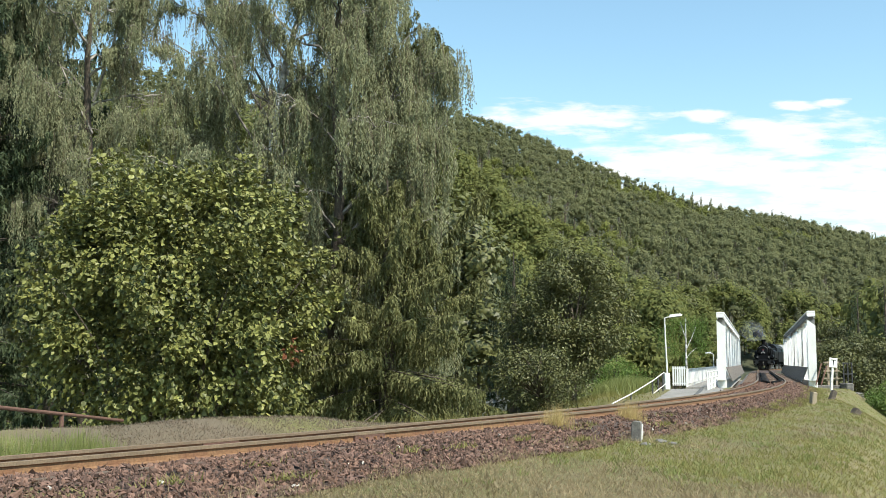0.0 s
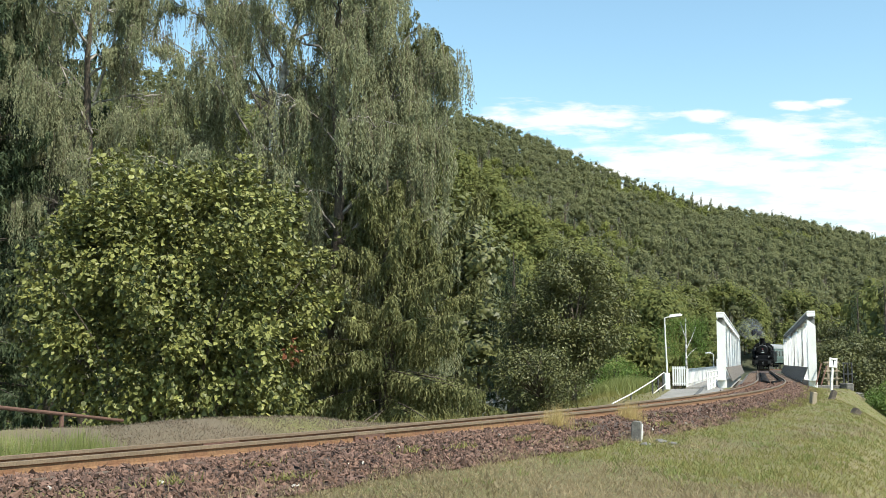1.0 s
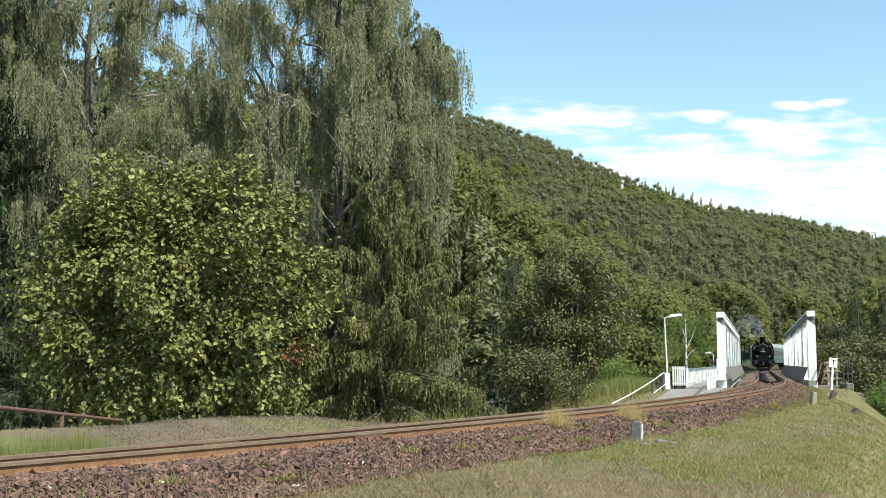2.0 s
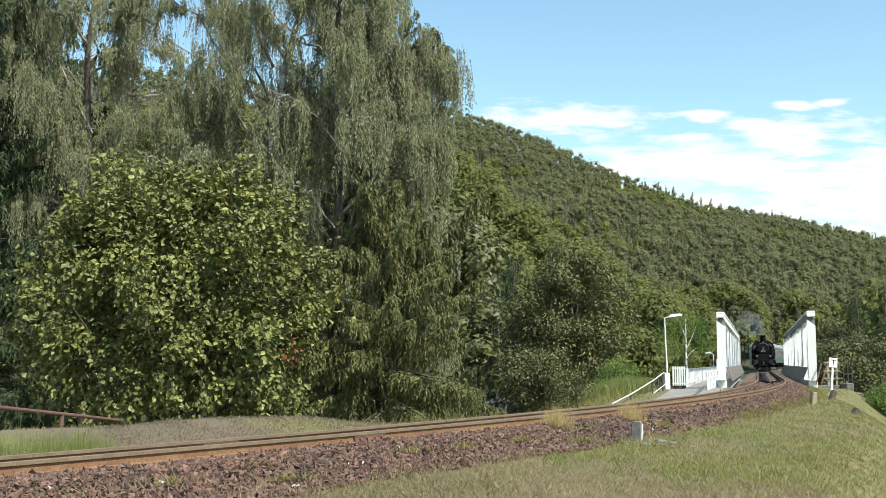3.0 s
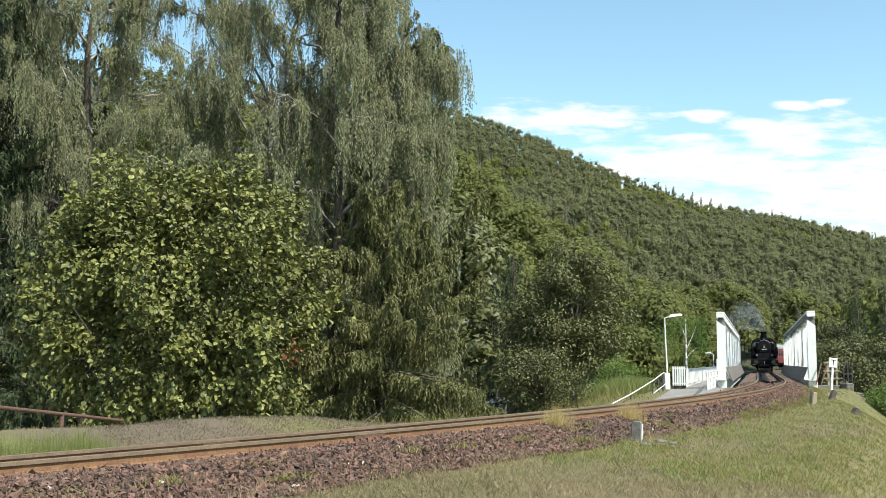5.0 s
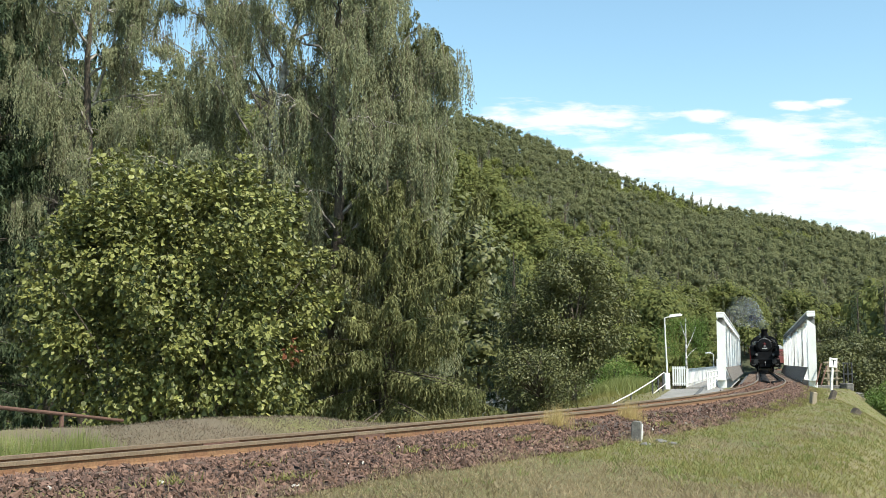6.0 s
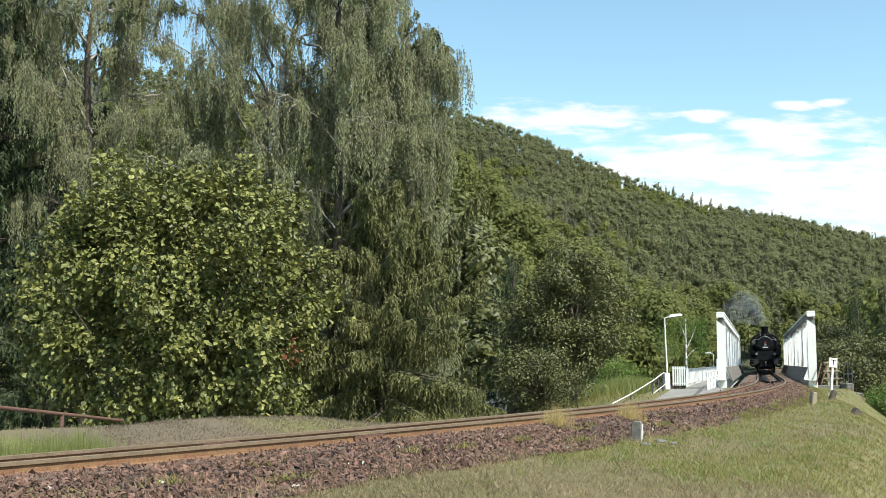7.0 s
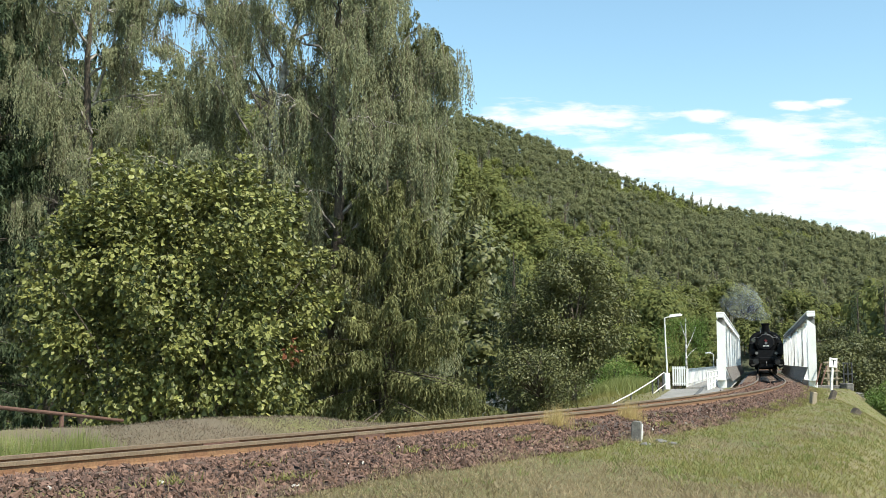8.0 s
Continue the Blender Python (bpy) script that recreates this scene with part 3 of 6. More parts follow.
def broad_tree(x, y, tall, width, count, leaf, mat, name="deciduous_tree", label="", clear=0.12, clumps=90, bark=None):
    """Trunk forking into limbs, leaves in clumps at uneven depth with gaps between."""
    rng = own_rng(x, y)
    ob = tree_thing(name, label, "tree", x, y)
    lines = [([(0, 0, -0.4), (0.1, 0, tall * 0.3), (-0.05, 0.1, tall * 0.6), (0.1, 0, tall * 0.9)], [0.17, 0.14, 0.09, 0.02])]
    cs = []
    for k in range(clumps):
        u = rng.normal(size=3)
        u /= np.linalg.norm(u)
        r = rng.uniform(0.35, 1) ** 0.5
        z = tall * (clear + 0.46 * (1 - clear) + 0.44 * (1 - clear) * u[2] * r)
        w = width / 2 * r * (1 + 0.2 * rng.normal() * 0.6)
        c = np.array([u[0] * w, u[1] * w, z])
        cs.append(c)
        if k % 3 == 0:
            a = Vector((0, 0, max(tall * 0.15, z * 0.45)))
            lines.append(([a, a.lerp(Vector(c), 0.5) + Vector((0, 0, 0.25)), Vector(c)], [0.06, 0.035, 0.012]))
    part("trunk", limb_tubes(lines, 6), bark or M_BARK, ob)
    cs = np.array(cs)
    k = rng.integers(0, clumps, count)
    q = unit(rng.normal(size=(count, 3))) * rng.uniform(0.3, 1, (count, 1)) ** 0.6
    size = width * 0.14 * rng.uniform(0.7, 1.3, clumps)
    P = cs[k] + q * size[k][:, None] * np.array([1.15, 1.15, 0.8])
    along = q * 0.6 + rng.normal(0, 0.5, P.shape) + np.array([0, 0, -0.5])
    nrm = unit(q + np.array([0, 0, 0.8]) + rng.normal(0, 0.4, P.shape))
    part("crown", leaves("crown", P, along, leaf, leaf * 0.6, mat, nrm, flat=0.6), mat, ob)
    return ob


def sapling(x, y):
    """A slender birch: one pale stem that forks near the top, thin foliage."""
    ob = tree_thing("young_birch", "slender young birch with pale stem and sparse leaves", "tree", x, y)
    part("trunk", a_tube([(0, 0, -0.3), (0.1, 0, 6), (-0.05, 0, 10.5), (0.0, 0, 13.9)], [0.15, 0.12, 0.08, 0.03], 8), M_BIRCH, ob)
    for a, b, c in (((0, 0, 11.2), (0.45, 0, 12.1), (0.85, 0, 13.1)), ((0, 0, 10.4), (0.4, 0.1, 10.9), (0.9, 0.1, 11.3)), ((0, 0, 12.0), (-0.25, 0, 12.8), (-0.45, 0.1, 13.6))):
        part("limb", a_tube([a, b, c], [0.05, 0.035, 0.015], 6), M_BIRCH, ob)
    c = np.array([(-1.2, 0, 11.2), (0.9, 0.3, 12.6), (-0.6, 0.2, 13.4), (1.5, 0, 11.4), (-1.6, 0.5, 12.4), (0.4, 0.5, 10.3), (1.3, 0.4, 13.3)])
    k = rng.integers(0, len(c), 4200)
    P = c[k] + rng.normal(0, 0.5, (4200, 3)) + np.array([0, 0.35, 0])
    part("crown", leaves("crown", P, rng.normal(0, 0.5, P.shape) + np.array([0, 0, -0.6]), 0.12, 0.08, L_YOUNG), L_YOUNG, ob)


def lobe_shape():
    bm = bmesh.new()
    bmesh.ops.create_icosphere(bm, subdivisions=1, radius=1.0)
    v = np.array([tuple(p.co) for p in bm.verts])
    f = np.array([[p.index for p in q.verts] for q in bm.faces])
    bm.free()
    return v, f


LOBE_V, LOBE_F = lobe_shape()


def woods(name, label, spots, tall, mat, lobes, per, leaf, conifer=0.3, sizes=(0.7, 1.25), girth=0.17, depth=0.42, heart=(0.3, 0.62)):
    """Far trees joined: a thin trunk and a crown of leafy lobes, round or pointed, each lobe dense within and ragged outside."""
    C, R = [], []
    rng = own_rng(len(spots), tall)
    for x, y, z in spots:
        h = tall * rng.uniform(*sizes)
        r = h * girth * rng.uniform(0.8, 1.2)
        if rng.uniform() < conifer:
            for j in range(lobes):
                t = (j + 0.5) / lobes
                a = j * 2.4
                w = r * (1.05 - 0.85 * t)
                C.append((x + 0.35 * w * math.cos(a), y + 0.35 * w * math.sin(a), z + h * (0.28 + 0.68 * t)))
                R.append((w, w, h * 0.62 / lobes + 0.35 * w))
        else:
            for j in range(lobes):
                u = unit(rng.normal(size=3))
                u[2] = abs(u[2]) * 1.1 - 0.45 if j else 0.5
                w = r * (rng.uniform(0.45, 0.75) if j else 0.85)
                k = 0.75 * r if j else 0.1 * r
                C.append((x + u[0] * k, y + u[1] * k, z + h * (1 - depth * 0.5) + u[2] * h * depth * 0.42))
                R.append((w, w, w * rng.uniform(0.75, 1.15)))
    C, R = np.array(C), np.array(R)
    m = len(C)
    V = C[:, None] + LOBE_V[None] * R[:, None] * rng.uniform(*heart, (m, len(LOBE_V), 1))
    F = (np.arange(m)[:, None, None] * len(LOBE_V) + LOBE_F[None]).reshape(-1, 3)
    ob = new(name, np_mesh(name, V.reshape(-1, 3), F, mat, True))
    tagged(ob, label, "forest", kind="stuff")
    area = R[:, 0] * R[:, 2]
    k = rng.choice(m, m * per, p=area / area.sum())
    u = unit(rng.normal(size=(m * per, 3)) + np.array([0, -0.35, 0.25]))
    P = C[k] + u * R[k] * rng.uniform(0.5, 1.2, (m * per, 1))
    nr = unit(u / R[k] * R[k].mean(1, keepdims=True) + np.array([0, 0, 0.25]) + rng.normal(0, 0.2, u.shape))
    al = rng.normal(size=P.shape) + np.array([0, 0, -0.4])
    part("foliage", leaves("foliage", P, al, leaf, leaf * 0.8, mat, nr, droop=0.02, flat=1.0, tri=True), mat, ob)
    s = np.asarray(spots)
    w = 0.16
    q = np.stack([s + [-w, 0, -0.5], s + [w, 0, -0.5], s + [0, w, -0.5], s + [0, 0, tall * 0.7]], 1).reshape(-1, 3)
    b = np.arange(len(s))[:, None] * 4
    part("trunks", np_mesh("trunks", q, np.concatenate([b + [0, 1, 3], b + [1, 2, 3], b + [2, 0, 3]]), M_BARK), M_BARK, ob)
    return ob


def stand(x0, x1, y0, y1, step, keep=None):
    """Trees at an uneven but even-handed spacing."""
    x, y = np.meshgrid(np.arange(x0, x1, step), np.arange(y0, y1, step))
    x, y = x.ravel() + rng.uniform(-0.42, 0.42, x.size) * step, y.ravel() + rng.uniform(-0.42, 0.42, x.size) * step
    if keep is not None:
        k = keep(x, y)
        x, y = x[k], y[k]
    return np.stack([x, y, height(x, y)], 1)


def scatter(n, x0, x1, y0, y1, keep=None):
    x, y = rng.uniform(x0, x1, n), rng.uniform(y0, y1, n)
    if keep is not None:
        k = keep(x, y)
        x, y = x[k], y[k]
    return np.stack([x, y, height(x, y)], 1)


def clear_of_line(x, y):
    """No trees on the line, nor on the straight prospect along the bridge."""
    return (np.abs(off_track(x, y)[1]) > 11) & ((np.abs(x - 35.74 - (y - 120) * 0.291) > 8) | (y > 174))


def patch_tone(x, y):
    return np.sin(x * 0.031 + 1.3) * np.sin(y * 0.023 + 0.4) + 0.5 * np.sin(x * 0.07 - y * 0.05)


def build_trees():
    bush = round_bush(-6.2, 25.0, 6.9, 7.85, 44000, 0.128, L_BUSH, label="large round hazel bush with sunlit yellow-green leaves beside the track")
    dead_leaves(bush, 3.05, -2.5, 3.3)
    weeping_birch(-6.6, 32.2, 17, 5.2, (2.6, 0.5), 250000, 800, 3.2, label="tall weeping birch with white trunk and hanging grey-green foliage", limbs=28, window=(9.6, 13.2), gaps=((-8.9, 9.35, 0.95, 0.72), (-8.0, 10.9, 0.9, 0.5)),
                  extra=(((-5.6, 32.2, 7.5), (-7.2, 31.6, 10.0), (-8.6, 31.2, 10.9)), ((-5.4, 32.2, 8.5), (-7.4, 31.6, 11.4), (-9.2, 31.2, 12.6)), ((-5.2, 32.2, 10.0), (-6.4, 31.5, 12.4), (-7.8, 31.0, 13.2)),
                         ((-5.3, 32.2, 9.0), (-6.3, 31.8, 11.0), (-7.0, 31.4, 12.2)), ((-5.5, 32.2, 6.5), (-6.8, 31.5, 8.4), (-7.9, 31.0, 9.0))))
    weeping_birch(-10.8, 32.5, 17, 4.2, (-0.3, 0.3), 190000, 640, 2.2, label="weeping birch with arching pale limbs and thin hanging foliage", limbs=26, bark=M_BARK, gaps=((-8.9, 9.35, 0.95, 0.72),),
                  extra=(((-10.8, 32.5, 9.0), (-9.8, 32.0, 11.6), (-8.8, 31.6, 12.6)), ((-10.8, 32.5, 8.0), (-11.8, 31.4, 10.4), (-12.6, 30.4, 11.4)), ((-10.8, 32.5, 7.0), (-12.0, 31.0, 9.5), (-12.7, 30.2, 10.5)),
                         ((-10.8, 32.5, 6.0), (-11.2, 30.4, 8.4), (-11.4, 29.0, 9.2))))
    weeping_birch(-3.0, 30.4, 16, 3.7, (-0.1, 0.2), 205000, 700, 3.0, label="weeping birch with dense hanging foliage against a spruce", limbs=24, bark=M_BARK, gaps=((-5.0, 9.0, 0.45, 1.1),),
                  extra=(((-2.9, 30.4, 6.6), (-1.2, 29.8, 8.8), (0.45, 29.4, 9.4)), ((-2.9, 30.4, 7.6), (-1.4, 30.0, 9.3), (0.0, 29.6, 9.8)), ((-2.9, 30.4, 5.2), (-1.2, 29.6, 7.0), (0.1, 29.2, 7.6)), ((-2.9, 30.4, 4.4), (-1.3, 29.4, 5.8), (-0.1, 29.0, 6.2)), ((-2.9, 30.4, 7.0), (-1.3, 30.4, 9.0), (0.15, 30.0, 9.5)),
                         ((-2.9, 30.4, 8.5), (-2.2, 30.0, 11.0), (-1.7, 29.7, 11.8)), ((-2.9, 30.4, 8.0), (-1.7, 30.2, 9.9), (-0.7, 29.8, 10.5)), ((-2.9, 30.4, 9.5), (-2.4, 29.8, 12.2), (-2.0, 29.5, 13.0))))
    spruce(-2.0, 32.6, 17.5, 3.5, L_SPRUCE, 100000, label="tall spruce with sagging green boughs reaching the ground", strong=(((0, 0, 6.6), (2.0, -1.0, 7.0), (3.15, -1.6, 8.5)), ((0, 0, 4.7), (2.0, -1.0, 5.0), (3.15, -1.6, 6.0)), ((0, 0, 11.6), (1.0, -0.6, 12.6), (1.75, -1.0, 13.5)), ((0, 0, 11.0), (1.2, -0.6, 12.1), (2.05, -1.0, 13.0))))
    spruce(-1.5, 28.7, 7.4, 3.7, L_SPRUCE, 130000, label="young spruce with drooping sunlit boughs in front of taller trees", first=0.05, sag=0.55, gap=0.26, hang=0.75)
    spruce(-13.0, 30.5, 19, 3.4, L_DARKSPRUCE, 90000, label="tall spruce behind the birches, needles darkened to look shaded", needle=0.16)
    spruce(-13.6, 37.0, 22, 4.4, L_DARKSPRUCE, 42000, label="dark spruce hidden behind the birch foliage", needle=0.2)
    broad_tree(6.0, 50, 7.9, 4.9, 26000, 0.16, L_WALNUT, label="dark green broad-leaved tree behind the track")
    broad_tree(4.3, 47.5, 3.6, 3.6, 9000, 0.13, L_WALNUT, name="shrub", label="dark green shrub below the embankment", clear=0.02)
    broad_tree(10.4, 65, 4.2, 4.4, 10000, 0.11, L_YOUNG, name="shrub", label="bright green shrub beside the footpath", clear=0.0)
    sapling(21.45, 95)
    broad_tree(37.9, 146, 4.2, 2.8, 9000, 0.2, L_WALNUT, name="shrub", label="dark green shrub beside the line beyond the bridge", clear=0.0)
    broad_tree(36.2, 138.5, 3.6, 2.2, 7000, 0.18, L_WALNUT, name="shrub", label="dark green shrub beside the line beyond the bridge", clear=0.0)
    broad_tree(29.5, 66, 6.5, 6.0, 14000, 0.14, L_WALNUT, name="shrub", label="leafy green shrub on the lower bank", clear=0.02)
    broad_tree(25.4, 60, 2.6, 3.4, 12000, 0.12, L_YOUNG, name="shrub", label="bright green shrub at the foot of the embankment", clear=0.0)
    broad_tree(36.0, 78, 10.5, 8.0, 18000, 0.17, L_WALNUT, label="broad-leaved tree in the valley beside the bridge")
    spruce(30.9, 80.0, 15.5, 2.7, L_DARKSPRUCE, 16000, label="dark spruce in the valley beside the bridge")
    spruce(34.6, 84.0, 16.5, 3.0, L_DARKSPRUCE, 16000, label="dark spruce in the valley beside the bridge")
    broad_tree(33.2, 90.0, 14.5, 6.0, 12000, 0.2, L_WALNUT, label="broad-leaved tree in the valley beside the bridge")
    broad_tree(39.5, 92.0, 14.5, 7.0, 12000, 0.2, L_WALNUT, label="broad-leaved tree in the valley beside the bridge")
    spruce(3.5, 53.0, 8.5, 2.4, L_DARKSPRUCE, 16000, label="spruce beyond the track, needles darkened to look shaded")
    for x, y, h in ((26.6, 71.0, 12.2), (28.4, 76.0, 13.0), (29.8, 82.0, 13.8), (30.0, 74.0, 12.4)):
        broad_tree(x, y, h, 4.0, 13000, 0.19, L_WALNUT, label="leafy tree rising from the valley beside the bridge end", clear=0.45)
    valley = lambda x, y: clear_of_line(x, y) & (x < 0.42 * y + 6)
    woods("spur_woods", "mixed broad-leaved woods on the near slope", np.concatenate([stand(-8, 48, 112, 215, 5.2, clear_of_line), stand(-6, 30, 98, 170, 7.0, clear_of_line)]), 12.5, L_WOODS, 12, 74, 0.5, 0.08, girth=0.2, depth=0.6)
    woods("hidden_spur_woods", "broad-leaved woods on the slope behind the birches", stand(-60, -8, 112, 215, 8.0), 12.5, L_WOODS, 5, 24, 0.9, 0.1, girth=0.25, depth=0.6)
    woods("valley_pines", "darker trees in the valley beyond the bridge", scatter(70, 20, 130, 125, 230, valley), 13, L_DARKPINE, 11, 48, 0.6, 0.5)
    woods("valley_oaks", "bright green trees in the valley beyond the bridge", scatter(60, 20, 130, 125, 230, valley), 10.5, L_OAK, 11, 48, 0.6, 0.0, girth=0.2, depth=0.6)
    woods("valley_woods", "dense green trees in the valley beyond the bridge", stand(20, 130, 125, 230, 6.6, valley), 12, L_WOODS, 11, 48, 0.6, 0.2, girth=0.2, depth=0.6)
    garden = lambda x, y: (np.abs(off_track(x, y)[1]) > 12) & (x < 0.13 * y)
    woods("garden_woods", "shady broad-leaved trees below the track", scatter(110, -48, 17, 58, 118, lambda x, y: garden(x, y) & (x > -0.05 * y)), 11, L_WALNUT, 12, 130, 0.32, 0.1, girth=0.2, depth=0.7)
    woods("back_garden_woods", "shady broad-leaved trees behind the birches", scatter(90, -48, 17, 66, 118, lambda x, y: garden(x, y) & (x < -0.05 * y)), 11, L_WALNUT, 10, 40, 0.5, 0.1, girth=0.2, depth=0.7)
    woods("river_woods", "green trees along the river below the bridge", scatter(130, 36, 82, 80, 140, lambda x, y: (x > 0.356 * y + 4.2) & (np.abs(off_track(x, y)[1]) > 9)), 16, L_WOODS, 12, 55, 0.55, 0.3, girth=0.17, depth=0.6)
    slope = lambda x, y: (x < 0.46 * y) & (x > -0.04 * y)
    broad = lambda x, y: slope(x, y) & (patch_tone(x, y) > 0.55)
    woods("hill_forest", "forested hillside of pines with distance haze in their colour", stand(-30, 270, 215, 560, 4.2, lambda x, y: slope(x, y) & (patch_tone(x, y) < 0.62)), 11.5, L_PINE, 3, 25, 0.64, 0.25, (0.84, 1.12), 0.14, 0.32, (0.4, 0.7))
    woods("dark_hill_pines", "darker pines standing among the hillside forest", scatter(520, -30, 270, 215, 560, slope), 12.0, L_DARKPINE, 4, 26, 0.6, 0.5, (0.8, 1.12), 0.13, 0.4, (0.4, 0.7))
    woods("hill_oaks", "brighter broad-leaved trees among the hillside pines", stand(-30, 270, 215, 560, 5.0, broad), 10.0, L_OAK, 4, 26, 0.62, 0.0, (0.75, 1.1), 0.165, 0.45, (0.4, 0.7))
    woods("upper_hill_forest", "forested hillside seen through the birches", stand(-260, 20, 215, 560, 7.5, lambda x, y: (x < -0.03 * y) & (x > -0.48 * y)), 13.0, L_PINE, 3, 13, 1.25, 0.3)
    woods("ridge_pines", "tall pines standing out on the ridge", scatter(15, 94, 132, 505, 525), 12.5, L_PINE, 6, 30, 0.7, 1.0, (0.8, 1.25), 0.13)


build_trees()


# ---- track ----
def sweep(stations, profile, lift=0.0, off=0.0):
    """A profile (d, z) carried along the track."""
    bm = bmesh.new()
    rings = [[bm.verts.new(on_track(s, off + d, lift + z)) for d, z in profile] for s in stations]
    n = len(profile)
    for a, b in zip(rings, rings[1:]):
        for j in range(n):
            bm.faces.new((a[j], a[(j + 1) % n], b[(j + 1) % n], b[j]))
    bm.faces.new(rings[0])
    bm.faces.new(list(reversed(rings[-1])))
    bmesh.ops.recalc_face_normals(bm, faces=bm.faces)
    return bm


RAIL_LOW = [(-0.034, -0.043), (-0.009, -0.055), (-0.009, -0.120), (-0.062, -0.138), (-0.062, -0.149), (0.062, -0.149), (0.062, -0.138), (0.009, -0.120), (0.009, -0.055), (0.034, -0.043)]
RAIL_TOP = [(-0.034, -0.043), (-0.0335, -0.006), (-0.027, 0.0), (0.027, 0.0), (0.0335, -0.006), (0.034, -0.043)]


def build_track():
    ob = thing("railway_track", "rusty curved single railway track on reddish ballast", "track", kind="structure")
    st = np.concatenate([np.arange(-110, 48, 4.0), np.arange(48, 172, 1.0)])
    for side in (0.7525, -0.7525):
        low = part("rail", sweep(st, RAIL_LOW, 0, side), M_RUST, ob)
        part("rail_head", sweep(st, RAIL_TOP, 0, side), M_RAILHEAD, low)
        # joint bars
        for s in ((111.15,) if side > 0 else (112.5,)):
            f = part("fishplate", sweep([s - 0.34, s + 0.34], [(0.012, -0.046), (0.05, -0.05), (0.046, -0.09), (0.062, -0.137), (0.012, -0.13)], 0, side), M_PIPE, low)
            b = bmesh.new()
            for q in (-0.24, -0.09, 0.09, 0.24):
                m = Matrix.Translation(on_track(s + q, side + 0.062, -0.09)) @ Euler((0, radians(90), float(-np.interp(s, TS, TH)))).to_matrix().to_4x4()
                bmesh.ops.create_cone(b, cap_ends=True, segments=6, radius1=0.018, radius2=0.018, depth=0.04, matrix=m)
            part("bolt", b, M_RUST, low)
    # clips that hold the outer rail to its sleepers
    clip = None
    for s in np.arange(95.56, 121, 0.62):
        if clip is None:
            bm = a_box(0.0, 0.08, -0.04, 0.04, -0.148, -0.135, 0.005)
            box(bm, 0.03, 0.06, -0.018, 0.018, -0.135, -0.102, 0.004)
            clip = part("rail_clip", bm, M_RUST, ob)
            o = clip
        else:
            o = new("rail_clip", clip.data)
            o.parent = ob
        o.matrix_basis = Matrix.Translation(on_track(s, 0.79)) @ Euler((0, 0, -float(np.interp(s, TS, TH)))).to_matrix().to_4x4()
    # inner guard rails over the bridge, meeting in a point before it
    for k in (-1, 1):
        bm = bmesh.new()
        line = [(float(q), 0.52 * k) for q in np.arange(2, 58, 6.0)] + [(59.0, 0.5 * k), (62.0, 0.3 * k), (65.0, 0.06 * k)]
        for (sa, da), (sb, db) in zip(line, line[1:]):
            a = [on_track(sa, da + e, z) for e, z in ((-0.05, -0.15), (0.05, -0.15), (0.035, -0.01), (-0.035, -0.01))]
            b = [on_track(sb, db + e, z) for e, z in ((-0.05, -0.15), (0.05, -0.15), (0.035, -0.01), (-0.035, -0.01))]
            va, vb = [bm.verts.new(p) for p in a], [bm.verts.new(p) for p in b]
            for j in range(4):
                bm.faces.new((va[j], va[(j + 1) % 4], vb[(j + 1) % 4], vb[j]))
            bm.faces.new(va), bm.faces.new(list(reversed(vb)))
        bmesh.ops.recalc_face_normals(bm, faces=bm.faces)
        part("guard_rail", bm, M_SOOT, ob)
    me = None
    for s in np.arange(10, 170, 0.62):
        if me is None:
            bm = a_box(-1.25, 1.25, -0.12, 0.12, -0.31, -0.152, 0.012)
            me = bpy.data.meshes.new("sleeper")
            bm.to_mesh(me)
            bm.free()
            me.materials.append(M_SLEEPER)
        o = new("sleeper", me)
        o.parent = ob
        p, c = on_track(s), float(np.interp(s, TS, TC))
        o.matrix_world = Matrix.Translation(p) @ Euler((0, -math.atan(c / 1.505), -float(np.interp(s, TS, TH)) + rng.normal(0, 0.008))).to_matrix().to_4x4()


build_track()


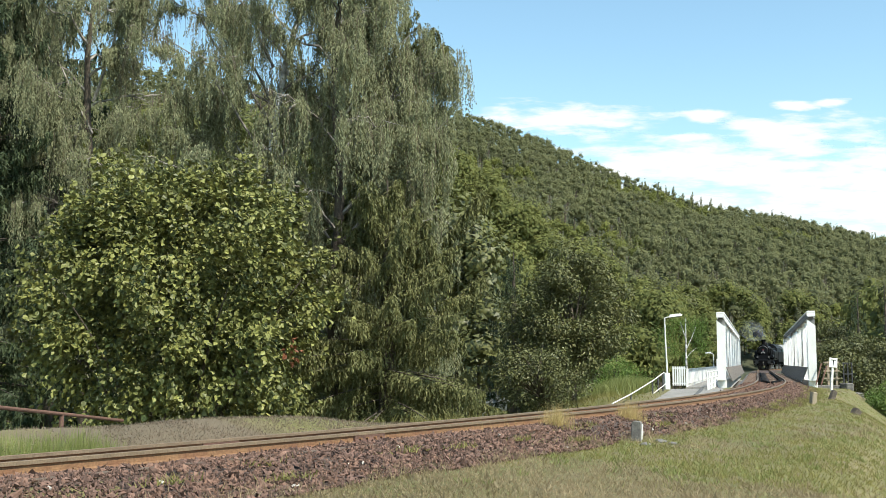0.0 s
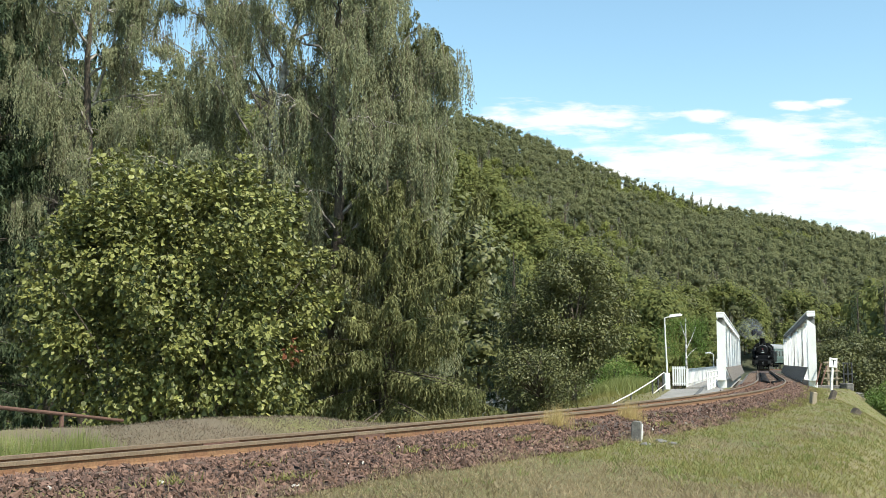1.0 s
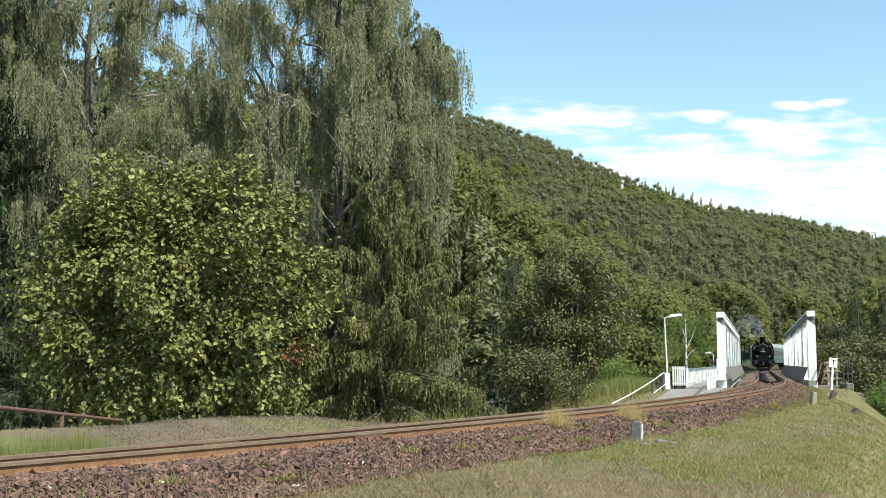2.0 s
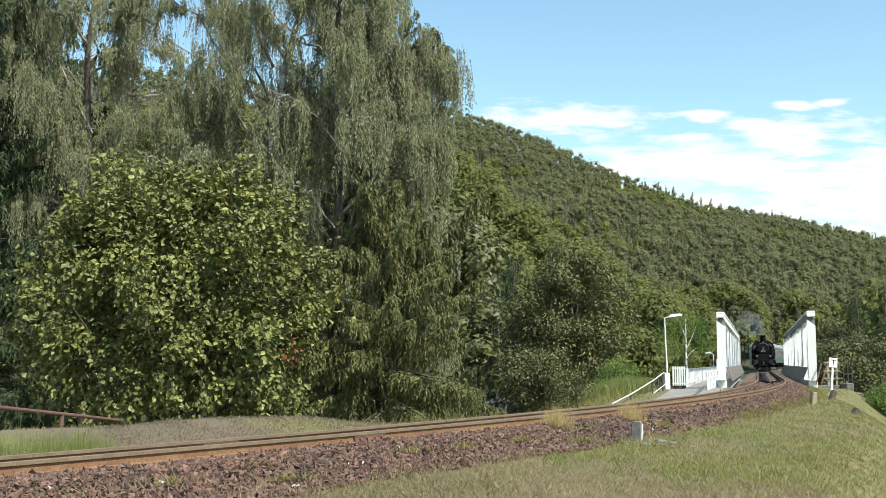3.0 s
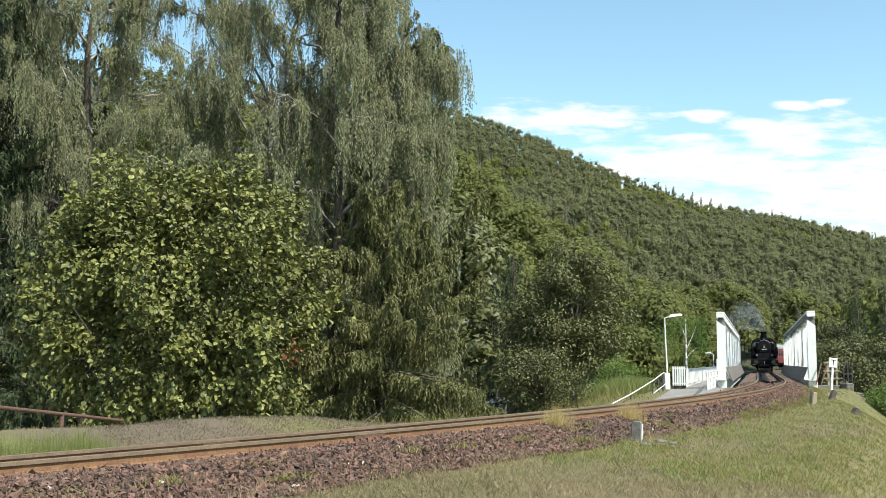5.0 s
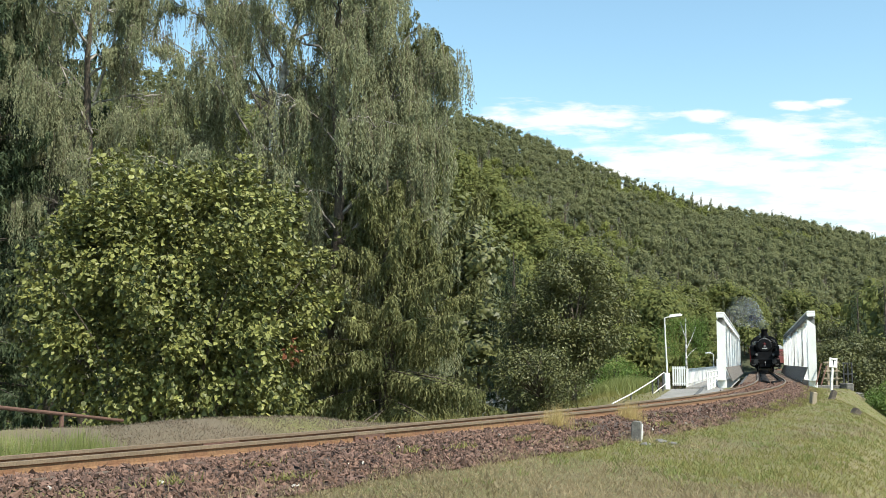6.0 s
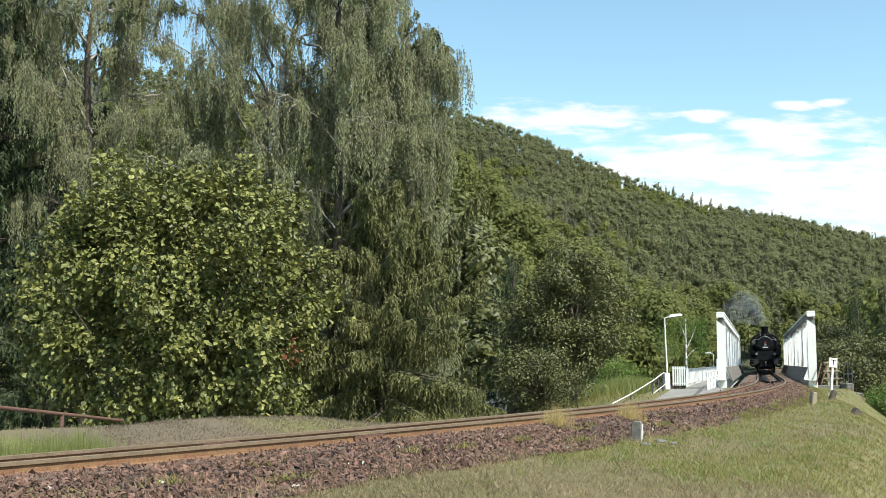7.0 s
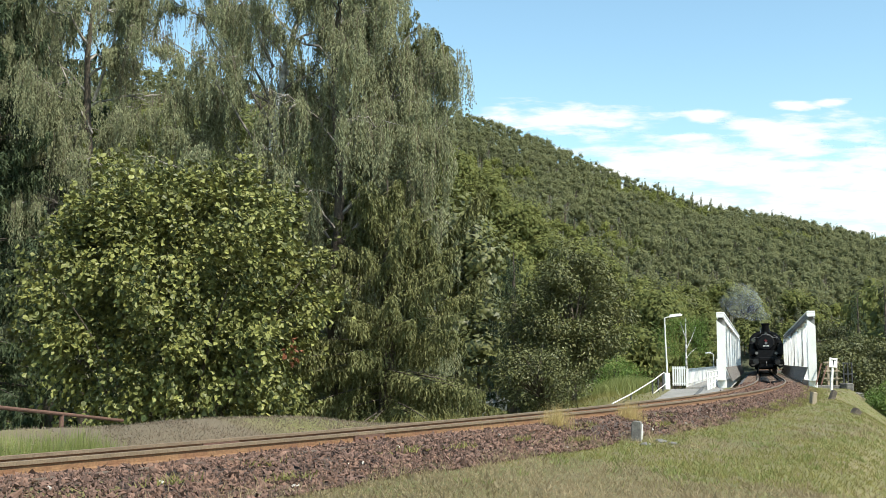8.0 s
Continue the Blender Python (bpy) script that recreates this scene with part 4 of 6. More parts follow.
# ---- bridge ----
def build_bridge():
    """Two side trusses of white verticals under a box chord, over the valley."""
    base = Matrix.Translation(on_track(0)) @ Euler((0, 0, -HEAD)).to_matrix().to_4x4()
    b0, b1 = -59.0, 0.0       # along local y: near end, far end
    for side in (-1, 1):
        ob = thing("bridge_truss", "white painted steel side truss of a railway bridge", "bridge", base, "bridge trusses")
        c = -2.80 if side < 0 else 2.30      # the track lies off the middle
        part("top_chord", a_box(c - 0.24, c + 0.24, b0 - 0.1, b1, 3.88, 3.98, 0.02), M_WHITE, ob)
        part("chord_end", a_box(c - 0.235, c + 0.235, b0 - 0.1, b0 - 0.02, 3.66, 3.876), M_WHITE, ob)
        for k in (-0.17, 0.17):
            # the right truss's inner web is coloured grey to stand in for shade
            part("chord_web", a_box(c + k - 0.02, c + k + 0.02, b0 - 0.016, b1, 3.56, 3.876), M_WEB if side > 0 and k < 0 else M_WHITE, ob)
        part("bottom_chord", a_box(c - 0.25, c + 0.25, b0 + 0.3, b1, -0.75, -0.05, 0.02), M_WHITE, ob)
        n = 7
        for i in range(n + 1):
            y = b0 + (b1 - b0) * i / n
            w = 0.23 if i in (0, n) else 0.14
            bm = bmesh.new()
            if i == 0:
                out = [(c - w, -0.05), (c + w, -0.05), (c + w, 3.12), (c - w, 3.5)]
                prism(bm, out, y, y + 0.45)
                part("gusset", a_box(c - w + 0.01, c + w - 0.01, y + 0.46, y + 0.49, 2.7, 3.65), M_WEB, ob, "grey gusset plate")
            else:
                box(bm, c - w, c + w, y - 0.02, y + 0.02, -0.05, 3.62)
                box(bm, c - w - 0.02, c - w + 0.0, y - 0.07, y + 0.07, -0.05, 3.62)
                box(bm, c + w, c + w + 0.02, y - 0.07, y + 0.07, -0.05, 3.62)
            part("end_post" if i == 0 else "vertical_post", bm, M_WHITE, ob)
            if i < n:
                y2 = b0 + (b1 - b0) * (i + 1) / n
                za, zb = (0.0, 3.6) if i % 2 == 0 else (3.6, 0.0)
                part("diagonal", a_tube([(c, y + 0.2, za), (c, y2 - 0.2, zb)], 0.07, 4), M_WHITE, ob)
        # leaning plates beside the deck
        a, b = c - side * 0.30, c - side * 0.62
        out = [(a, 0.72), (a + side * 0.06, 0.72), (b + side * 0.06, -0.12), (b, -0.12)]
        shared = None
        for i in range(61):
            if shared is None:
                shared = part("guard_plank", prism(bmesh.new(), out, 0.0, 0.9), M_GUARD, ob)
                plank = shared
            else:
                plank = new("guard_plank", shared.data)
                plank.parent = ob
            plank.matrix_basis = Matrix.Translation((0, b0 + 0.3 + i * 0.955, 0))
        part("bearing", a_box(c - 0.3, c + 0.3, b0 - 0.1, b0 + 0.6, -1.0, -0.752, 0.03), M_GREYSTEEL, ob)
    deck = thing("bridge_deck", "dark steel bridge deck under the track", "bridge", base)
    part("deck_plate", a_box(-1.9, 1.9, b0 + 0.2, b1, -0.6, -0.34), M_GREYSTEEL, deck)
    for i in range(98):
        part("plank", a_box(-1.6, 1.6, b0 + 0.25 + i * 0.6, b0 + 0.81 + i * 0.6, -0.336, -0.155 + 0.006 * (i % 3)), M_PLANK, deck)
    for x in (-0.75, 0.75):
        part("girder", a_box(x - 0.15, x + 0.15, b0 + 0.2, b1, -1.4, -0.604), M_GREYSTEEL, deck)
    ab = thing("abutment", "grey concrete bridge abutment", "abutment", base, kind="structure")
    part("wall", a_box(-3.6, 3.6, b0 - 1.6, b0 + 0.9, -9.5, -1.004, 0.05), M_CONCRETE, ab)
    ab2 = copy_thing(ab, base @ Matrix.Translation((0, 59.6, 0)))


build_bridge()


# ---- ballast and grass ----
def build_ballast():
    """The bed under the rails, with loose stones on the shoulders."""
    st = np.concatenate([np.arange(-100, 0, 3.0), np.arange(59.5, 171, 0.5)])
    st = st[(st < -1) | (st > 59)]
    prof = [-2.1, -1.75, -1.45, -1.2, -0.9, -0.6, 0, 0.6, 0.9, 1.15, 1.4, 1.65, 1.9, 2.15, 2.3]
    lift = [-0.45, -0.33, -0.21, -0.175, -0.165, -0.17, -0.18, -0.17, -0.165, -0.175, -0.22, -0.31, -0.40, -0.47, -0.52]
    v, f = [], []
    for s in st:
        for d, z in zip(prof, lift):
            edge = (0.22 * noise.noise(Vector((s * 0.7, d, 3.0))) + 0.12 * noise.noise(Vector((s * 2.4, d, 7.0)))) if abs(d) > 1.3 else 0
            p = on_track(float(s), d + edge, z + 0.02 * noise.noise(Vector((s * 2.3, d * 3, 0))) + (0.012 if abs(d) < 1.3 else -0.03))
            v.append(p)
    n = len(prof)
    for i in range(len(st) - 1):
        if st[i + 1] - st[i] > 5:
            continue
        for j in range(n - 1):
            a = i * n + j
            f.append((a, a + 1, a + n + 1, a + n))
    ob = new("ballast_bed", np_mesh("ballast_bed", np.array(v), f, M_EARTH, True))
    tagged(ob, "reddish brown crushed stone ballast bed", "ballast", kind="structure")
    # loose stones
    octa = np.array([(1, 0, 0), (-1, 0, 0), (0, 1, 0), (0, -1, 0), (0, 0, 1), (0, 0, -1)], float)
    of = np.array([(0, 2, 4), (2, 1, 4), (1, 3, 4), (3, 0, 4), (2, 0, 5), (1, 2, 5), (3, 1, 5), (0, 3, 5)])

    def stones(name, count, s0, s1, d0, d1, size, mat, label):
        s = rng.uniform(s0, s1, count)
        d = rng.uniform(d0, d1, count) + 0.12 * np.sin(s * 1.3) * np.sin(s * 0.37)
        x, y, th, c = (np.interp(s, TS, a) for a in (TX, TY, TH, TC))
        z = np.interp(d, prof, lift) + c * d / 1.505 + 0.026
        P = np.stack([x + np.cos(th) * d, y - np.sin(th) * d, z], 1)
        k = octa[None] * rng.uniform(0.55, 1.25, (count, 6, 1)) + rng.normal(0, 0.13, (count, 6, 3))
        k = k * np.stack([rng.uniform(0.9, 1.7, count), rng.uniform(0.6, 1.1, count), rng.uniform(0.3, 0.6, count)], 1)[:, None]
        R = np.linalg.qr(rng.normal(size=(count, 3, 3)))[0]
        k = np.einsum("nij,nkj->nki", R, k) * (size * np.clip(rng.lognormal(0, 0.35, count), 0.5, 2.2))[:, None, None]
        V = (P[:, None] + k).reshape(-1, 3)
        F = (np.arange(count)[:, None, None] * 6 + of[None]).reshape(-1, 3)
        tagged(new(name, np_mesh(name, V, F, mat)), label, "ballast", kind="stuff")
    kinds = []
    for k in range(8):
        bm = bmesh.new()
        bmesh.ops.create_icosphere(bm, subdivisions=1, radius=1.0)
        for v in bm.verts:
            v.co *= 1 + 0.55 * noise.noise(v.co * 1.7 + Vector((k * 7.3, 0, 0)))
            v.co.z *= 0.45
            v.co.x *= 1.25
        me = bpy.data.meshes.new("stone")
        bm.to_mesh(me)
        bm.free()
        me.materials.append(M_STONE)
        kinds.append(me)
    for k in range(290):
        o = new("stone", kinds[k % 8])
        o.parent = ob
        d, a = rng.uniform(0.95, 2.3), rng.uniform(106, 121)
        o.matrix_basis = Matrix.Translation(on_track(a, d, float(np.interp(d, prof, lift)) + 0.03)) @ Euler(rng.uniform(0, 6.28, 3)).to_matrix().to_4x4() @ Matrix.Scale(float(rng.uniform(0.019, 0.036)), 4)
    stones("ballast_stones", 19000, 75, 132, 0.85, 2.3, 0.028, M_STONE, "loose reddish brown ballast stones on the shoulder")
    stones("near_ballast_stones", 13000, 106, 123, 0.85, 2.35, 0.021, M_STONE, "broken reddish brown ballast stones heaped on the shoulder")
    stones("far_ballast_stones", 6000, 59.5, 80, -1.8, 2.3, 0.045, M_STONE, "reddish ballast stones near the bridge")
    stones("inner_ballast_stones", 5000, 78, 152, -2.0, 0.6, 0.035, M_STONE, "ballast stones between and beyond the rails")
    stones("pale_stones", 90, 75, 150, 0.95, 2.2, 0.028, M_PALE, "scattered pale limestone pieces among the ballast")


def blades(name, label, P, tall, width, mat, lean=0.35):
    n = len(P)
    along = np.concatenate([rng.normal(0, lean, (n, 2)), np.ones((n, 1))], 1)
    ob = new(name, leaves(name, P, along, tall, width, mat, droop=0.15, tri=True))
    return tagged(ob, label, "grass", kind="stuff")


def patch_noise(x, y, f):
    return np.sin(x * f * 1.3 + 0.7) * np.sin(y * f + 1.9) + 0.6 * np.sin(x * f * 2.7 - y * f * 1.9) + 0.4 * np.sin(y * f * 4.1 + x * f * 3.3)


def build_grass():
    n = 250000
    # nearer ground gets more blades
    y = 9 + 56 * rng.uniform(0, 1, n) ** 1.7
    x = y * rng.uniform(-0.2, 0.44, n) + 0.5
    s, d = off_track(x, y)
    k = (d > 1.95 + 0.3 * patch_noise(x, y, 1.3)) & (y < 64)
    x, y, d = x[k], y[k], d[k]
    z = np.maximum(height(x, y), np.interp(d, [1.4, 1.65, 1.9, 2.15, 2.3, 2.5], [-0.22, -0.31, -0.40, -0.47, -0.52, -9]))
    green = patch_noise(x, y, 0.62) + rng.normal(0, 0.4, len(x)) - 0.8 + 1.75 * smooth(12.5, 17, y) - 0.5 * smooth(6, 8, d) > 0.1
    green &= rng.uniform(size=len(x)) < 0.12 + 0.88 * smooth(12.3, 15.5, y)
    P = np.stack([x, y, z - 0.01], 1)
    blades("embankment_grass", "short dry grass on the railway embankment", P[~green], 0.07, 0.015, L_GRASS, 0.9)
    blades("green_grass", "short green grass patches on the embankment", P[green], 0.08, 0.016, L_GREENGRASS, 0.85)
    # taller clumps that break the sward
    m, per = 2600, 16
    cy = 9.5 + 48 * rng.uniform(0, 1, m) ** 1.6
    cx = cy * rng.uniform(-0.16, 0.43, m)
    cd = off_track(cx, cy)[1]
    cx, cy = cx[cd > 2.3], cy[cd > 2.3]
    m = len(cx)
    x, y = np.repeat(cx, per) + rng.normal(0, 0.05, m * per), np.repeat(cy, per) + rng.normal(0, 0.05, m * per)
    dry = np.repeat(patch_noise(cx, cy, 0.8) + rng.normal(0, 0.7, m) + 2.5 * smooth(15.5, 12.5, cy) > 0.2, per)
    P = np.stack([x, y, height(x, y) - 0.01], 1)
    blades("straw_clumps", "straw-coloured grass clumps on the bank", P[dry], 0.11, 0.015, L_GRASS, 0.85)
    blades("green_clumps", "fresh green grass clumps on the bank", P[~dry], 0.12, 0.017, L_FRESH, 0.8)
    # a ragged fringe along the foot of the ballast
    n = 16000
    a, b = rng.uniform(60, 121, n), rng.normal(2.2, 0.17, n)
    k = patch_noise(a, b * 3, 1.9) + rng.normal(0, 0.4, n) > 0.1
    q = [on_track(float(u), float(v), float(np.interp(v, [1.4, 1.65, 1.9, 2.15, 2.3, 2.6], [-0.22, -0.31, -0.40, -0.47, -0.50, -0.53]))) for u, v in zip(a[k], b[k])]
    q, far = np.array([tuple(p) for p in q]), a[k] < 98
    blades("ballast_fringe", "ragged green grass along the foot of the ballast", q[far], 0.14, 0.014, L_GREENGRASS, 0.6)
    blades("dry_fringe", "ragged dry grass along the foot of the ballast", q[~far], 0.11, 0.012, L_GRASS, 0.7)
    # weeds that creep into the ballast
    cs = [(float(a), float(b)) for a, b in zip(rng.uniform(61, 118, 30), rng.uniform(1.25, 2.2, 30))]
    q = [on_track(a + g * 0.22, b + h * 0.1, -0.2 - 0.22 * max(b - 1.2, 0)) for a, b in cs for g, h in rng.normal(0, 1, (70, 2))]
    blades("ballast_weeds", "small green weeds growing out of the ballast", np.array([tuple(p) for p in q]), 0.11, 0.018, L_GREENGRASS, 0.7)
    # verge beyond the rails
    n = 120000
    a, d = rng.uniform(97, 122, n), rng.uniform(-6.6, -1.9, n)
    cx, cy, th = (np.interp(a, TS, q) for q in (TX, TY, TH))
    x, y = cx + np.cos(th) * d, cy - np.sin(th) * d
    bare = patch_noise(x, y, 0.9) + 1.6 * np.exp(-((d + 4.2) / 0.8) ** 2) * smooth(22, 16, y) + rng.normal(0, 0.35, len(x)) > 1.25
    x, y = x[~bare], y[~bare]
    P = np.stack([x, y, height(x, y) - 0.01], 1)
    blades("verge_grass", "dry straw-coloured grass on the far verge", P, 0.06, 0.015, L_VERGE, 0.95)
    # a strip of tall fresh grass, and straw tufts
    n = 3200
    a = rng.uniform(112.7, 116.2, n)
    q = [on_track(float(t), -2.75 + 0.3 * g, 0) for t, g in zip(a, rng.normal(0, 1, n))]
    x, y = np.array([p.x for p in q]), np.array([p.y for p in q])
    blades("tall_grass", "tall fresh green grass beside the rails", np.stack([x, y, height(x, y)], 1), 0.36, 0.012, L_FRESH, 0.2)
    for cx, cy, m, r, h in ((2.0, 19.0, 560, 0.13, 0.44), (3.75, 21.7, 560, 0.14, 0.42), (-4.6, 12.0, 40, 0.35, 0.3), (0.6, 17.0, 7, 0.2, 0.4), (1.15, 18.2, 6, 0.15, 0.42), (-5.2, 12.3, 40, 0.25, 0.3), (-3.4, 12.9, 8, 0.3, 0.36)):
        x, y = cx + rng.normal(0, r, m), cy + rng.normal(0, r, m)
        ob = blades("straw_tuft", "dry golden straw tuft beside the rail", np.stack([x, y, height(x, y) - 0.02], 1), h, 0.005, L_STRAW, 0.16)
        tagged(ob, group="straw tufts")
    # rank bright grass on the slope beside the footpath
    n = 6000
    x, y = rng.normal(9.6, 1.0, n), rng.normal(58, 3.0, n)
    k = (off_track(x, y)[1] < -6.2) & (x < 0.207 * y - 0.3)
    x, y = x[k], y[k]
    blades("slope_grass", "tall bright green grass on the slope by the handrail", np.stack([x, y, height(x, y)], 1), 0.8, 0.04, L_FRESH, 0.3)
    # weeds below the line on the left, in front of the shrubs
    n = 7000
    y = rng.uniform(24, 56, n)
    x = np.interp(y, [24, 56], [0.6, 8.2]) + rng.normal(0, 1.2, n)
    s, d = off_track(x, y)
    k = (d < -2.4)
    x, y = x[k], y[k]
    blades("weeds", "rank green weeds beyond the track", np.stack([x, y, height(x, y)], 1), 0.26, 0.025, L_GREENGRASS, 0.5)


build_ballast()
build_grass()


# ---- footpath, lamp, signs and rails ----
def bridge_frame(d, y, z):
    """A place beside the bridge: d across, y along from the far end, z up."""
    return Matrix.Translation(on_track(0)) @ Euler((0, 0, -HEAD)).to_matrix().to_4x4() @ Vector((d, y, z))


def build_footbridge():
    base = Matrix.Translation(on_track(0)) @ Euler((0, 0, -HEAD)).to_matrix().to_4x4()
    fb = thing("footbridge", "narrow footbridge with white picket railings beside the railway bridge", "footbridge", base)
    part("deck", a_box(-4.85, -3.05, -60, 0, -0.62, -0.44, 0.02), M_PATH, fb)
    part("beam", a_box(-4.6, -4.4, -59.5, 0, -1.1, -0.624), M_GREYSTEEL, fb)
    part("beam", a_box(-3.5, -3.3, -59.5, 0, -1.1, -0.624), M_GREYSTEEL, fb)
    for x, y0 in ((-4.8, -59.5), (-3.15, -53.0)):
        part("top_rail", a_box(x - 0.03, x + 0.03, y0, -1, 0.56, 0.62), M_WHITE, fb)
        part("bottom_rail", a_box(x - 0.025, x + 0.025, y0, -1, -0.28, -0.23), M_WHITE, fb)
        me = None
        y = y0
        while y < -2:
            o = part("railing_panel", a_box(x - 0.02, x + 0.02, y + 0.14, y + 0.78, -0.225, 0.555), M_WHITE, fb) if x < -4 else part("picket", a_box(x - 0.03, x + 0.03, y + 0.13, y + 0.27, -0.225, 0.555), M_WHITE, fb)
            part("post", a_box(x - 0.04, x + 0.04, y - 0.04, y + 0.04, -0.44, 0.62), M_WHITE, fb)
            y += 1.25 if x < -4 else 0.4
    # the panel across the corner, and the tall end post
    g = thing("picket_panel", "white picket railing panel at the end of the footbridge", "railing", base)
    part("top_rail", a_box(-5.65, -4.86, -59.6, -59.54, 0.62, 0.70), M_WHITE, g)
    part("bottom_rail", a_box(-5.65, -4.86, -59.6, -59.54, -0.26, -0.19), M_WHITE, g)
    for i in range(6):
        part("picket", a_box(-5.62 + i * 0.13, -5.53 + i * 0.13, -59.615, -59.595, -0.36, 0.76), M_WHITE, g)
    q = thing("end_post", "tall white steel railing post beside the truss", "post", base)
    part("post", a_box(-3.18, -3.02, -56.6, -56.4, -0.44, 1.2, 0.01), M_WHITE, q)
    r = thing("approach_railing", "white painted railing leading onto the footbridge", "railing")
    near, away = Vector((13.9, 56.8, 0)), Vector((17.35, 68.0, 0))
    for k in range(9):
        p = near.lerp(away, k / 8)
        part("post", a_box(p.x - 0.035, p.x + 0.035, p.y - 0.035, p.y + 0.035, height_at(p.x, p.y) - 0.2 if p.y < 63 else -0.45, 0.52, 0.01), M_WHITE, r)
    for z in (0.48, 0.16, -0.18):
        part("rail", a_tube([(near.x, near.y, z), (away.x, away.y, z + 0.03)], 0.032, 6), M_WHITE, r)
    # approach path
    pts = [(7.6, 41.0), (9.9, 41.0), (11.9, 47.0), (15.7, 60.5), (12.95, 61.2), (9.7, 48.5)]
    bm = bmesh.new()
    a = [bm.verts.new((x, y, height_at(x, y) + 0.05)) for x, y in pts]
    b = [bm.verts.new((v.co.x, v.co.y, v.co.z - 0.3)) for v in a]
    bm.faces.new(a)
    for i in range(len(a)):
        bm.faces.new((a[i], b[i], b[(i + 1) % len(a)], a[(i + 1) % len(a)]))
    bmesh.ops.recalc_face_normals(bm, faces=bm.faces)
    single("footpath", bm, M_PATH, "pale concrete footpath leading to the footbridge", "path", kind="structure")
    # dark strip laid on the path in place of the railing's shadow
    k = thing("path_shadow_strip", "dark strip standing for the railing's shadow on the footpath", "kerb")
    part("plate", a_tube([(11.05, 47.5, -0.46), (12.4, 52.5, -0.45), (13.85, 58.0, -0.42)], 0.10, 4), M_GREYSTEEL, k)


def build_street_lamp():
    x, y = 12.75, 61.5
    z = height_at(x, y)
    ob = thing("street_lamp", "white street lamp with a flat angled head beside the footpath", "street lamp", Matrix.Translation((x, y, z)))
    part("pole", a_tube([(0, 0, -0.2), (0, 0, 1.3), (-0.06, 0, 3.2), (-0.08, 0, 4.08)], [0.055, 0.05, 0.042, 0.04], 10), M_WHITE_WORN, ob)
    part("sheath", a_box(-0.15, 0.15, -0.12, 0.12, 0.0, 0.95, 0.03), M_WHITE, ob)
    part("arm", a_tube([(-0.08, 0, 4.06), (0.1, 0, 4.12), (0.3, 0, 4.16)], 0.03, 8), M_WHITE_WORN, ob)
    hd = bmesh.new()
    prism(hd, [(0.15, 4.10), (0.25, 4.27), (0.8, 4.33), (0.92, 4.27), (0.9, 4.20)], -0.14, 0.14)
    h = part("lamp_head", hd, M_WHITE, ob)
    part("diffuser", prism(bmesh.new(), [(0.28, 4.125), (0.28, 4.085), (0.85, 4.155), (0.85, 4.19)], -0.1, 0.1), M_LENS, h)
    part("bracket", a_box(-0.16, 0.2, -0.03, 0.03, 2.35, 2.42), M_GREYSTEEL, ob)


def build_far_lamp():
    """A low lamp on the far part of the footbridge."""
    p = bridge_frame(-4.95, -14, 0)
    ob = thing("street_lamp", "small white lamp on a thin post beside the footbridge", "street lamp", Matrix.Translation((p.x, p.y, 0)))
    part("pole", a_tube([(0, 0, -0.62), (0, 0, 1.75), (-0.1, 0, 1.9), (-0.3, 0, 1.95)], 0.04, 8), M_WHITE_WORN, ob)
    part("lamp_head", prism(bmesh.new(), [(-0.85, 1.88), (-0.8, 2.02), (-0.3, 2.06), (-0.22, 1.92)], -0.14, 0.14), M_WHITE, ob)


def build_handrail():
    ob = thing("handrail", "white painted tube handrail descending beside the footpath", "handrail")
    up = [(12.5, 61.0, 0.45), (12.1, 59.5, 0.40), (10.65, 55.0, 0.06), (8.16, 47.0, -0.37), (6.4, 41.0, -0.56)]
    lo = [(12.4, 60.0, -0.15), (10.65, 55.0, -0.6), (9.1, 50.0, -0.8)]
    part("top_rail", a_tube(up, 0.027, 8), M_WHITE_WORN, ob)
    part("lower_rail", a_tube(lo, 0.025, 8), M_WHITE_WORN, ob)
    for x, y, zt in ((12.1, 59.5, 0.40), (11.4, 57.3, 0.23), (10.65, 55.0, 0.06), (8.16, 47.0, -0.37)):
        part("post", a_tube([(x, y, height_at(x, y) - 0.3), (x, y, zt)], 0.04, 8), M_GREYSTEEL, ob)


